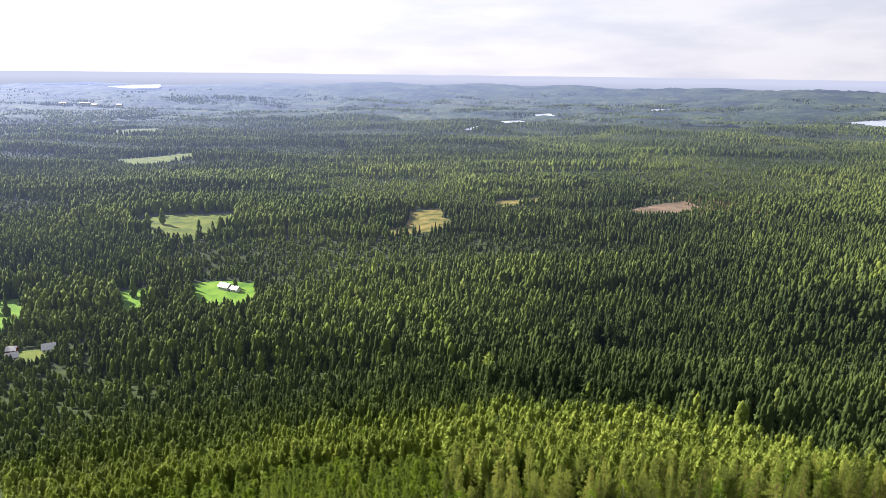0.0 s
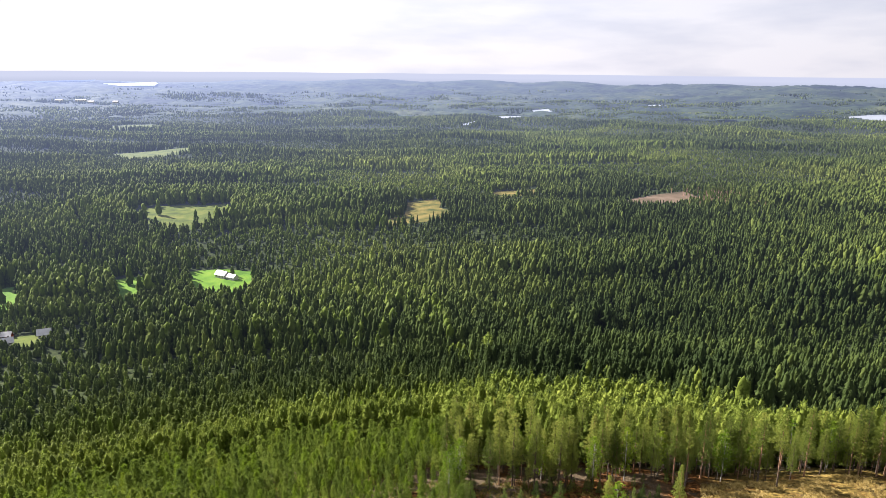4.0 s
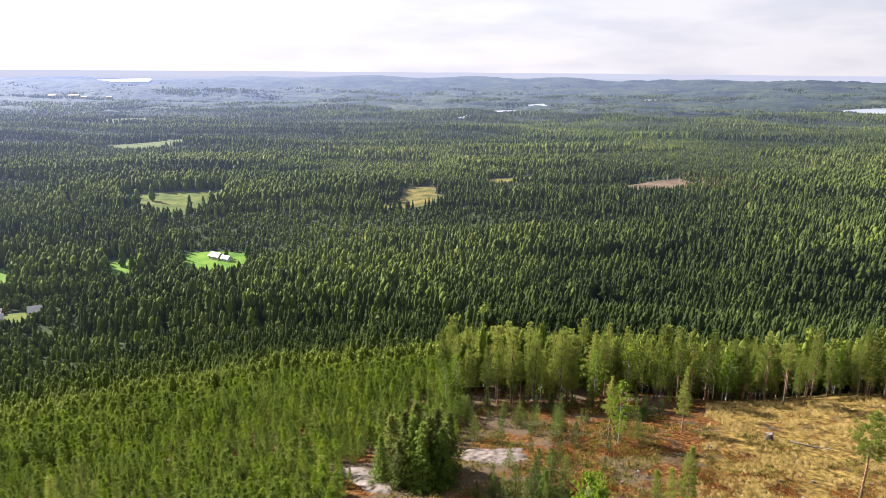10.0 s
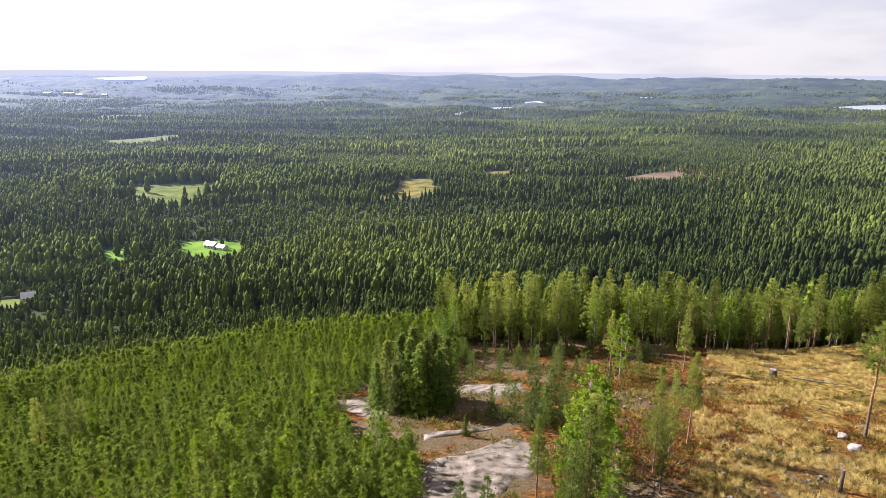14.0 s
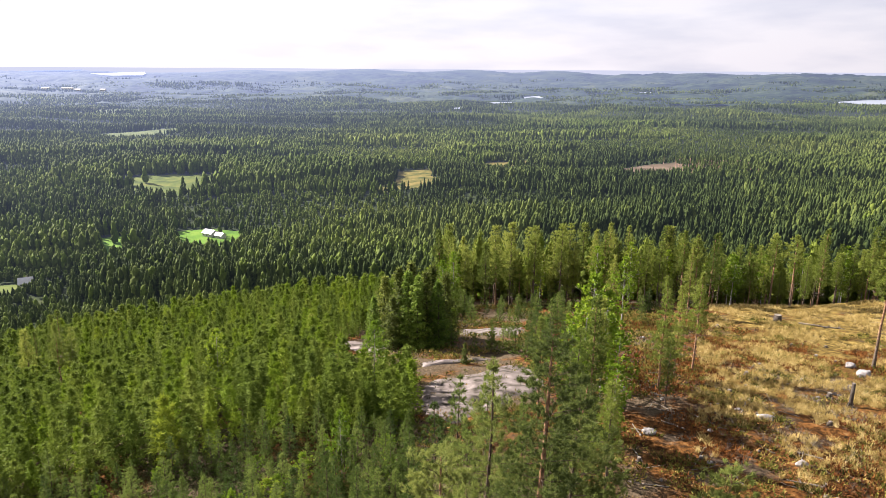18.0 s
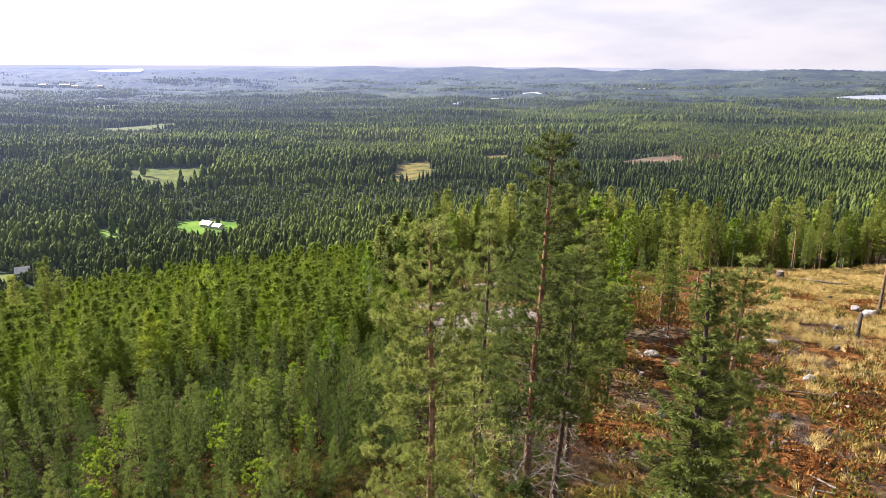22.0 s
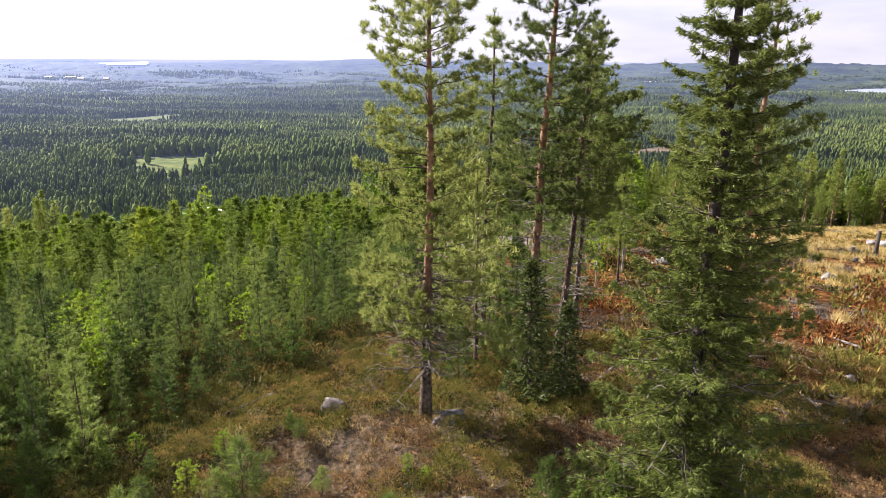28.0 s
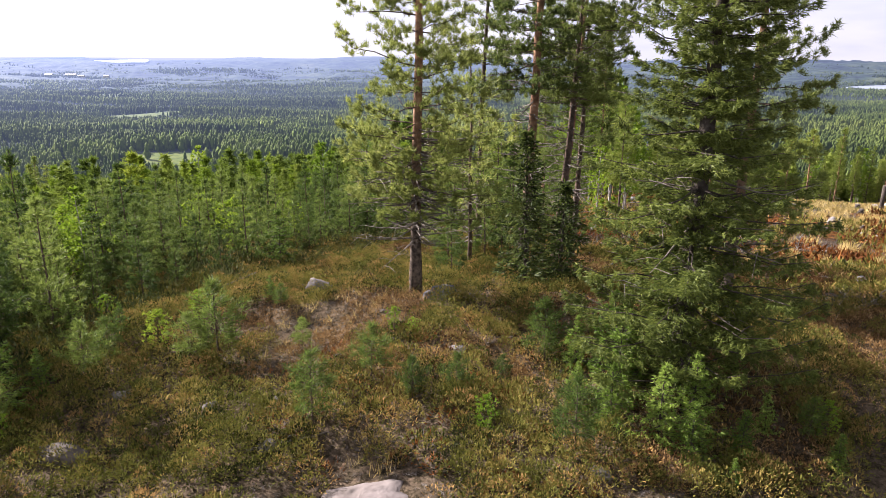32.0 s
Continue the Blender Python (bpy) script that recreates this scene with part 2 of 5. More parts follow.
def old_pine_bark():
    """Grey-brown plates low on the trunk, thin orange bark from mid-height on."""
    m = material("old_pine_bark", [(0.08, 0.05, 0.034), (0.20, 0.112, 0.062), (0.33, 0.205, 0.125)], 5.0, 0.85, 0.8, 22.0)
    n, l = m.node_tree.nodes, m.node_tree.links
    b = n["Principled BSDF"]
    warm = b.inputs["Base Color"].links[0].from_socket
    co = n.new("ShaderNodeTexCoord").outputs["Object"]
    xyz, noise, add, low, ramp, mix = (n.new("ShaderNode" + k) for k in ("SeparateXYZ", "TexNoise", "Math", "MapRange", "ValToRGB", "Mix"))
    noise.inputs["Scale"].default_value, noise.inputs["Detail"].default_value = 9.0, 8.0
    e = ramp.color_ramp.elements
    e[0].position, e[0].color = 0.35, (0.030, 0.024, 0.019, 1)
    e[1].position, e[1].color = 0.68, (0.15, 0.118, 0.088, 1)
    low.inputs["From Min"].default_value, low.inputs["From Max"].default_value = 2.6, 6.0
    mix.data_type = "RGBA"
    l.new(co, xyz.inputs[0])
    l.new(co, noise.inputs["Vector"])
    l.new(noise.outputs["Fac"], ramp.inputs["Fac"])
    l.new(xyz.outputs[2], add.inputs[0])
    l.new(noise.outputs["Fac"], add.inputs[1])
    l.new(add.outputs[0], low.inputs["Value"])
    l.new(low.outputs["Result"], mix.inputs["Factor"])
    l.new(ramp.outputs["Color"], mix.inputs["A"])
    l.new(warm, mix.inputs["B"])
    l.new(mix.outputs["Result"], b.inputs["Base Color"])
    return m


def ground_material():
    """Forest floor: heather and moss on the hill, straw and bare soil over the felled ground, rusty shrubs in patches."""
    m = bpy.data.materials.new("forest_floor")
    m.use_nodes = True
    n, l = m.node_tree.nodes, m.node_tree.links
    b = n["Principled BSDF"]
    b.inputs["Roughness"].default_value, b.inputs["Specular IOR Level"].default_value = 0.95, 0.02
    co = n.new("ShaderNodeTexCoord").outputs["Object"]

    def noise_of(scale, detail=6.0, rough=0.55):
        k = n.new("ShaderNodeTexNoise")
        k.inputs["Scale"].default_value, k.inputs["Detail"].default_value, k.inputs["Roughness"].default_value = scale, detail, rough
        l.new(co, k.inputs["Vector"])
        return k.outputs["Fac"]

    def ramp_of(fac, *stops):
        k = n.new("ShaderNodeValToRGB")
        e = k.color_ramp.elements
        e[0].position, e[0].color = stops[0][0], (*stops[0][1], 1)
        e[1].position, e[1].color = stops[-1][0], (*stops[-1][1], 1)
        for p, c in stops[1:-1]:
            e.new(p).color = (*c, 1)
        l.new(fac, k.inputs["Fac"])
        return k.outputs["Color"]

    def maths(kind, a, c):
        k = n.new("ShaderNodeMath")
        k.operation = kind
        for s, v in zip(k.inputs, (a, c)):
            if isinstance(v, (int, float)):
                s.default_value = v
            else:
                l.new(v, s)
        return k.outputs[0]

    def blend(fac, a, c):
        k = n.new("ShaderNodeMix")
        k.data_type = "RGBA"
        l.new(fac, k.inputs["Factor"])
        l.new(a, k.inputs["A"])
        l.new(c, k.inputs["B"])
        return k.outputs["Result"]

    def step(v, lo, hi):
        k = n.new("ShaderNodeMapRange")
        k.inputs["From Min"].default_value, k.inputs["From Max"].default_value = lo, hi
        l.new(v, k.inputs["Value"])
        return k.outputs["Result"]

    xyz = n.new("ShaderNodeSeparateXYZ")
    l.new(co, xyz.inputs[0])
    x, y = xyz.outputs[0], xyz.outputs[1]
    heath = ramp_of(noise_of(6.0, 14, 0.82), (0.36, (0.008, 0.007, 0.005)), (0.46, (0.040, 0.032, 0.018)), (0.53, (0.085, 0.064, 0.042)), (0.60, (0.108, 0.080, 0.052)), (0.70, (0.185, 0.145, 0.105)))
    rust = ramp_of(noise_of(1.7, 12, 0.7), (0.36, (0.0090, 0.0066, 0.0040)), (0.48, (0.0480, 0.0220, 0.0070)), (0.58, (0.1150, 0.0520, 0.0150)), (0.72, (0.1700, 0.1100, 0.0520)))
    straw = ramp_of(noise_of(0.9, 12, 0.75), (0.36, (0.012, 0.010, 0.004)), (0.47, (0.075, 0.054, 0.016)), (0.58, (0.175, 0.126, 0.036)), (0.72, (0.28, 0.215, 0.080)))
    soil = ramp_of(noise_of(1.3, 9, 0.7), (0.38, (0.008, 0.0065, 0.005)), (0.52, (0.042, 0.031, 0.020)), (0.64, (0.090, 0.070, 0.050)), (0.77, (0.17, 0.145, 0.115)))
    moss = ramp_of(noise_of(0.25, 8, 0.6), (0.3, (0.012, 0.018, 0.008)), (0.55, (0.026, 0.036, 0.014)), (0.75, (0.050, 0.056, 0.024)))
    wob = maths("MULTIPLY", maths("SUBTRACT", noise_of(0.09, 4), 0.5), 26.0)
    side = maths("ADD", maths("SUBTRACT", x, maths("MULTIPLY", y, 0.33)), wob)
    felled = maths("MULTIPLY", step(side, 0.0, 4.0), step(y, 11.0, 16.0))
    strawy = maths("MULTIPLY", step(maths("ADD", maths("SUBTRACT", y, maths("MULTIPLY", x, 0.35)), wob), 40.0, 64.0), maths("MULTIPLY", step(noise_of(0.22, 8, 0.65), 0.36, 0.50), step(maths("ADD", maths("SUBTRACT", x, maths("MULTIPLY", y, 0.42)), maths("MULTIPLY", wob, 0.5)), 0.0, 6.0)))
    rusty = step(maths("ADD", maths("SUBTRACT", noise_of(0.13, 6), maths("MULTIPLY", step(y, 18.0, 12.0), 0.07)), maths("MULTIPLY", maths("MULTIPLY", step(side, -26.0, -2.0), step(y, 18.0, 30.0)), 0.09)), 0.50, 0.60)
    hill = blend(rusty, heath, rust)
    cut = blend(strawy, blend(step(noise_of(0.3, 6), 0.50, 0.60), rust, soil), straw)
    near = blend(felled, hill, cut)
    far = step(y, 124.0, 150.0)
    l.new(blend(far, near, moss), b.inputs["Base Color"])
    bu = n.new("ShaderNodeBump")
    bu.inputs["Strength"].default_value, bu.inputs["Distance"].default_value = 0.9, 0.18
    l.new(noise_of(3.5, 10, 0.7), bu.inputs["Height"])
    l.new(bu.outputs["Normal"], b.inputs["Normal"])
    return m


# the floor also glows blue with painted haze far off
M["forest_floor"] = haze_painted(ground_material())
M["old_pine_bark"] = old_pine_bark()


# ---- ground shape ----
def lattice(x, y, size, seed):
    """Smooth random heights from 0 to 1 on a lattice of that size."""
    u, v = np.asarray(x, float) / size + seed * 17.3, np.asarray(y, float) / size + seed * 9.1
    i, j = np.floor(u), np.floor(v)
    a, c = u - i, v - j
    a, c = a * a * (3 - 2 * a), c * c * (3 - 2 * c)

    def dot(p, q):
        h = np.sin(p * 127.1 + q * 311.7 + seed * 74.7) * 43758.5453
        return h - np.floor(h)

    return (dot(i, j) * (1 - a) + dot(i + 1, j) * a) * (1 - c) + (dot(i, j + 1) * (1 - a) + dot(i + 1, j + 1) * a) * c


AWAY = (0, 16, 20, 27, 35, 48, 60, 80, 95, 110, 130, 170, 225, 300, 450, 600, 900, 1500, 2600, 3300, 3900, 4500, 4900, 9000)
FALL = (0, 0, -.5, -1.4, -3, -5, -6.6, -10.8, -15, -18, -22.5, -42, -68, -95, -121, -127, -116, -117, -118, -108, -68, -26, -62, -90)


def height(x, y):
    """The ground's height: a rocky knoll, its slope, the valley, and land that rises far off."""
    x, y = np.asarray(x, float), np.asarray(y, float)
    r = np.hypot(x, y)
    side = np.clip(x / np.maximum(r, 0.001) * 1.6, -1, 1)
    z = np.interp(r, AWAY, FALL) + side * np.interp(r, (0, 18, 40, 80, 107, 140, 300), (0, 0, 0.6, 2.7, 5, 5, 0))
    z = z + np.clip((x / np.maximum(r, 0.001) - 0.40) / 0.17, 0, 1) * np.interp(r, (110, 130, 150, 175, 230), (0, 1.0, 8.5, 10, 0))
    z = z + (lattice(x, y, 7, 1) - 0.5) * np.interp(r, (0, 8, 30, 60), (0.1, 0.3, 0.8, 0.45)) + (lattice(x, y, 1.7, 2) - 0.5) * 0.38 + (lattice(x, y, 0.62, 6) - 0.5) * np.interp(r, (0, 30, 60), (0.2, 0.2, 0))
    z = z + (lattice(x, y, 260, 3) - 0.5) * np.interp(r, (0, 250, 700, 1100, 2000), (0, 0, 6, 9, 22))
    return z + (lattice(x, y, 1100, 4) - 0.5) * np.interp(r, (0, 1500, 3000, 4200), (0, 0, 22, 50))


def edge(x, y):
    """How far off the felled ground ends and the old pines begin."""
    return np.interp(np.degrees(np.arctan2(x, y)), (0, 6, 11, 16, 23, 29, 35), (112, 114, 112, 118, 127, 140, 149))


def at(x, y, up=0.0):
    return Vector((x, y, float(height(x, y)) + up))


# ---- building blocks ----
def mesh_of(name, verts, tris, mat, smooth=False, tone=None):
    verts, tris = np.ascontiguousarray(verts, np.float32), np.ascontiguousarray(tris, np.int32)
    me = bpy.data.meshes.new(name)
    me.vertices.add(len(verts))
    me.vertices.foreach_set("co", verts.ravel())
    me.loops.add(len(tris) * 3)
    me.loops.foreach_set("vertex_index", tris.ravel())
    me.polygons.add(len(tris))
    me.polygons.foreach_set("loop_start", np.arange(0, len(tris) * 3, 3, dtype=np.int32))
    me.update(calc_edges=True)
    me.polygons.foreach_set("use_smooth", np.full(len(tris), smooth, bool))
    if tone is not None:
        me.attributes.new("tone", "FLOAT", "POINT").data.foreach_set("value", np.ascontiguousarray(tone, np.float32))
    me.materials.append(mat)
    return me


def joined(*pieces):
    vs, fs, k = [], [], 0
    for v, f in pieces:
        vs.append(np.asarray(v, float).reshape(-1, 3))
        fs.append(np.asarray(f, int).reshape(-1, 3) + k)
        k += len(vs[-1])
    return np.concatenate(vs), np.concatenate(fs)


def tube(points, radii, sides=6):
    """A tapered round stick along points, closed at its end."""
    p, k = np.asarray(points, float), len(points)
    way = np.gradient(p, axis=0)
    way /= np.linalg.norm(way, axis=1, keepdims=True) + 1e-9
    ref = np.where(np.abs(way[:, 2:]) > 0.9, np.array([[1.0, 0, 0]]), np.array([[0, 0, 1.0]]))
    u = np.cross(way, ref)
    u /= np.linalg.norm(u, axis=1, keepdims=True) + 1e-9
    w = np.cross(way, u)
    a = np.linspace(0, 2 * np.pi, sides, endpoint=False)
    ring = p[:, None] + np.asarray(radii, float)[:, None, None] * (np.cos(a)[None, :, None] * u[:, None] + np.sin(a)[None, :, None] * w[:, None])
    v = np.concatenate([ring.reshape(-1, 3), p[-1:] + way[-1:] * radii[-1]])
    i, j = np.meshgrid(np.arange(k - 1), np.arange(sides), indexing="ij")
    a0, a1 = i * sides + j, i * sides + (j + 1) % sides
    b0, b1 = a0 + sides, a1 + sides
    f = np.concatenate([np.stack([a0, a1, b1], -1).reshape(-1, 3), np.stack([a0, b1, b0], -1).reshape(-1, 3)])
    last = (k - 1) * sides
    cap = np.stack([last + np.arange(sides), last + (np.arange(sides) + 1) % sides, np.full(sides, k * sides)], -1)
    return v, np.concatenate([f, cap])


def unit(a):
    return a / (np.linalg.norm(a, axis=-1, keepdims=True) + 1e-9)


def tufts(rng, cent, axis, count, length, width, loose=0.6, lean_mesh=False):
    """Count pointed blades from each centre, about its axis."""
    c = np.repeat(np.asarray(cent, float), count, 0)
    d = unit(np.repeat(unit(np.asarray(axis, float)), count, 0) + rng.normal(0, loose, c.shape))
    s = unit(np.cross(d, rng.normal(0, 1, c.shape))) * width * rng.uniform(0.6, 1.2, (len(c), 1)) / 2
    c = c + rng.normal(0, length * 0.2, c.shape)
    tip = c + d * length * rng.uniform(0.6, 1.25, (len(c), 1))
    mid = c + d * length * 0.3
    if lean_mesh:
        return np.stack([c - s, tip, c + s], 1).reshape(-1, 3), np.arange(len(c) * 3).reshape(-1, 3)
    v = np.stack([c, mid - s, tip, mid + s], 1).reshape(-1, 3)
    k = np.arange(len(c))[:, None] * 4
    return v, np.concatenate([k + [0, 1, 2], k + [0, 2, 3]])


def part(name, vf, mat, parent, label="", smooth=False):
    ob = new(name, mesh_of(name, *vf, mat, smooth))
    ob.parent = parent
    if label:
        ob["label"] = label
    return ob


def thing(name, m, label, category, group=""):
    ob = tagged(new(name), label, category, group)
    ob.matrix_world = m
    return ob


def set_down(ob, x, y, turn=0.0, size=1.0, sink=0.05, tilt=(0, 0)):
    """A copy of a thing on the ground."""
    m = pose(x, y, float(height(x, y)) - sink, tilt[0], tilt[1], turn) @ Matrix.Diagonal((size, size, size, 1))
    c = copy_thing(ob, m)
    c.matrix_basis = m
    return c


def stuff(name, vf, mat, label, category, smooth=False):
    return tagged(new(name, mesh_of(name, vf[0], vf[1], mat, smooth, tone=vf[2] if len(vf) > 2 else None)), label, category, kind="stuff")


# ---- trees ----
def crown_profile(kind, s):
    if kind == "cone":
        return (1 - s) ** 0.5 * 0.88 + 0.12
    if kind == "pine":
        return (0.50 + 0.5 * math.sin(math.pi * min(1.0, 0.12 + s))) * (1 - s ** 4) + 0.10
    if kind == "birch":
        return math.sin(math.pi * min(1, 0.15 + 0.83 * s)) * 0.95 + 0.05
    return (1 - s) ** 0.8 * 0.95 + 0.05


def tree_parts(rng, kind, tall, start, spread, levels, per, step, blades, length, width, trunk_r, lean=(0.0, 0.0), sides=8, dead=0, fine=False, shape="", pads=0.0):
    """Trunk, limbs, dead twigs and crown of one tree that stands at the origin."""
    ks = np.linspace(0, 1, 9)
    bend = rng.normal(0, tall * 0.004, (9, 2)).cumsum(0) * ks[:, None]
    spine = np.stack([lean[0] * ks + bend[:, 0], lean[1] * ks + bend[:, 1], tall * ks * 0.985], -1)
    radii = trunk_r * (1 - ks) ** 0.75 + 0.012 * tall / 10
    radii[0] *= 1.35
    spine[0, 2] = -0.25

    def on_spine(s):
        return np.array([np.interp(s, ks, spine[:, k]) for k in range(3)])

    limbs, cent, axis = [], [], []
    for i in range(levels):
        s = (i + rng.uniform(0.1, 0.9)) / levels
        h = start + (1 - start) * s
        reach = spread * crown_profile(shape or kind, s)
        a0 = rng.uniform(0, 6.28)
        for j in range(per):
            a = a0 + j * 6.28 / per + rng.normal(0, 0.25)
            ln = reach * rng.uniform(0.45, 1.2)
            if kind == "spruce":
                rise, droop = 0.25 - 0.55 * (1 - s) * min(1.0, 0.2 + 6 * s), 0.22
            elif kind == "birch":
                rise, droop = 0.7, -0.15
            else:
                rise, droop = -0.12 + 0.45 * s + rng.normal(0, 0.10), 0.16
            out = np.array([math.cos(a), math.sin(a), 0.0])
            q = np.linspace(0, 1, 5)[:, None]
            base = on_spine(h)
            p = base + out * ln * q + np.array([0, 0, 1.0]) * ln * (rise * q + droop * q * q)
            p[1:] += rng.normal(0, ln * 0.025, (4, 3))
            limbs.append(tube(p, np.maximum(np.linspace(0.24, 0.05, 5) * (0.55 if kind == "spruce" else 0.62) * trunk_r * (0.35 + 0.65 * ln / spread), 0.006), 4))
            n = max(3, int(ln / step))
            t = rng.uniform(0.12 if kind == "spruce" else 0.36, 1.04, n)
            on = np.stack([np.interp(t, q[:, 0], p[:, k]) for k in range(3)], -1)
            cross = np.array([-math.sin(a), math.cos(a), 0.0])
            off = rng.uniform(-1, 1, (n, 1)) * ln * (0.34 if kind != "birch" else 0.3) * (1.15 - t[:, None])
            if pads:
                clump = max(4, int(1.6 * ln / pads))
                which = rng.integers(0, clump, n)
                t = np.linspace(0.42, 1.02, clump)[which] + rng.normal(0, 0.30 * pads / ln, n)
                on = np.stack([np.interp(t, q[:, 0], p[:, k]) for k in range(3)], -1)
                off = (rng.uniform(-1, 1, clump) * ln * 0.38 * (1.25 - np.linspace(0.42, 1.02, clump)))[which][:, None] + rng.normal(0, 0.28 * pads, (n, 1))
            on = on + cross * off
            if kind == "spruce":
                on[:, 2] -= np.abs(off[:, 0]) * 0.25 + rng.uniform(0, 0.07, n) * ln * (1.2 - s)
                ax = out * 0.7 + cross * np.sign(off) * 0.8 + np.array([0, 0, -0.15])
            else:
                on[:, 2] += rng.uniform(-0.06, 0.10, n) * ln * (3.0 if kind == "birch" else 1.0)
                ax = out * 0.6 + cross * np.sign(off) * 0.3 + np.array([0, 0, 0.7])
            cent.append(on)
            axis.append(ax)
    tip = on_spine(1.0)
    cent.append(np.stack([tip - [0, 0, 0.03 * tall * k] for k in range(4)]))
    axis.append(np.tile([0, 0, 1.0], (4, 1)))
    dry = []
    for _ in range(dead):
        h = rng.uniform(0.12, max(start, 0.2) + 0.15)
        a, ln = rng.uniform(0, 6.28), spread * rng.uniform(0.2, 0.75)
        out = np.array([math.cos(a), math.sin(a), 0.0])
        q = np.linspace(0, 1, 4)[:, None]
        p = on_spine(h) + out * ln * q + np.array([0, 0, 1.0]) * ln * (rng.uniform(-0.5, 0.1) * q + 0.15 * q * q) + rng.normal(0, 0.03, (4, 3)) * q
        twigs = [tube(p, np.linspace(0.028, 0.006, 4), 3)]
        for k in range(4):
            b = p[1] + (p[3] - p[1]) * (k + rng.uniform(0, 0.8)) / 4
            w = (out * 0.5 + np.array([-out[1], out[0], 0]) * (1 if k % 2 else -1) + rng.normal(0, 0.3, 3)) * ln * rng.uniform(0.18, 0.36)
            twigs.append(tube(np.stack([b, b + w * 0.5 + [0, 0, 0.02], b + w - [0, 0, 0.04]]), [0.009, 0.007, 0.004], 3))
        dry.append(joined(*twigs))
    crown = tufts(rng, np.concatenate(cent), np.concatenate(axis), blades, length, width, 0.75 if kind == "pine" else 0.5, fine)
    return tube(spine, radii, sides), limbs, crown, dry


BARK = {"pine": "pine_bark", "spruce": "spruce_bark", "birch": "birch_bark", "young": "pine_bark"}
NEEDLES = {"pine": "pine_needles", "spruce": "spruce_needles", "birch": "birch_leaves", "young": "young_needles"}


def tree(name, seed, kind, m, label, group="", bark="", single=False, needles="", **kw):
    rng = np.random.default_rng(seed)
    trunk, limbs, crown, dry = tree_parts(rng, "spruce" if kind == "young" and kw.pop("flat", False) else ("pine" if kind == "young" else kind), **kw)
    ob = thing(name, m, label, "tree", group)
    part("trunk", trunk, M[bark or BARK[kind]], ob, smooth=True)
    tagged(part("crown", crown, M[needles or NEEDLES[kind]], ob), kind="stuff")
    for title, sticks, mat in (("limb", limbs, "pine_bark" if bark == "old_pine_bark" else bark or BARK[kind]), ("dead_branch", dry, "dead_wood")):
        if single:
            for s in sticks:
                part(title, s, M[mat], ob, smooth=True)
        elif sticks:
            tagged(part(title, joined(*sticks), M[mat], ob, smooth=True), kind="stuff")
    return ob


def mid_tree(rng, kind, levels, per, fringe=0):
    """One of a wood's trees seen from afar, of height 1: a lumpy closed crown with boughs in tiers, and loose sprays round it."""
    full, power, low = {"spruce": (0.175, 0.85, 0.02), "pine": (0.165, 0.60, 0.14), "birch": (0.185, 0.52, 0.06)}[kind]
    s = (np.arange(levels) + rng.uniform(-0.2, 0.2, levels)).clip(0, None) / levels
    tier = np.where(np.arange(levels) % 2 == 0, 1.12, 0.84 if kind == "spruce" else 0.95) * rng.uniform(0.85, 1.15, levels)
    r = (full * (1 - s) ** power * np.minimum(1.0, (0.55 if kind != "spruce" else 0.8) + 2.2 * s) * tier)[:, None] * rng.uniform(0.72, 1.30, (levels, per))
    a = rng.uniform(0, 6.28) + np.arange(per)[None] * 6.283 / per + rng.normal(0, 1.0 / per, (levels, per)) + 0.5 * np.arange(levels)[:, None]
    z = low + (1 - low) * s[:, None] + rng.normal(0, 0.22 / levels, (levels, per))
    v = np.concatenate([np.stack([r * np.cos(a), r * np.sin(a), z], -1).reshape(-1, 3), [[0, 0, 1.0]]])
    i, j = np.meshgrid(np.arange(levels - 1), np.arange(per), indexing="ij")
    p, q = i * per + j, i * per + (j + 1) % per
    k = np.arange(per)
    f = np.concatenate([np.stack([p, q, q + per], -1).reshape(-1, 3), np.stack([p, q + per, p + per], -1).reshape(-1, 3),
                        np.stack([(levels - 1) * per + k, (levels - 1) * per + (k + 1) % per, np.full(per, levels * per)], -1)])
    pieces = [(v, f)]
    if fringe:
        v = np.concatenate([q[0] for q in pieces])
        c = v[rng.integers(0, len(v), fringe)] * [0.92, 0.92, 1.0]
        axis = unit(c * [1, 1, 0]) + [0, 0, -0.25 if kind == "spruce" else 0.55]
        pieces.append(tufts(rng, c, axis, 1, 0.062, 0.020 if kind != "birch" else 0.030, 0.6, True))
    return joined(*pieces)


def planted(rng, shapes, xs, ys, tall, wide=None, stand=None):
    """Copies of the shapes set on the ground, joined into one."""
    z = height(xs, ys)
    pick = rng.integers(0, len(shapes), len(xs))
    turn = rng.uniform(0, 6.28, len(xs))
    wide = tall * rng.uniform(0.85, 1.2, len(xs)) if wide is None else wide
    own = np.clip(rng.normal(0.5, 0.10, len(xs)) + (0 if stand is None else stand), 0, 1)
    vs, fs, ts, k = [], [], [], 0
    for i, (v, f) in enumerate(shapes):
        g = np.nonzero(pick == i)[0]
        if not len(g):
            continue
        c, s = np.cos(turn[g])[:, None], np.sin(turn[g])[:, None]
        x = (v[None, :, 0] * c - v[None, :, 1] * s) * wide[g, None] + xs[g, None]
        y = (v[None, :, 0] * s + v[None, :, 1] * c) * wide[g, None] + ys[g, None]
        h = v[None, :, 2] * tall[g, None] + z[g, None]
        vs.append(np.stack([x, y, h], -1).reshape(-1, 3))
        fs.append((f[None] + (np.arange(len(g)) * len(v))[:, None, None]).reshape(-1, 3) + k)
        ts.append(np.repeat(own[g], len(v)))
        k += len(vs[-1])
    return np.concatenate(vs), np.concatenate(fs), np.concatenate(ts)


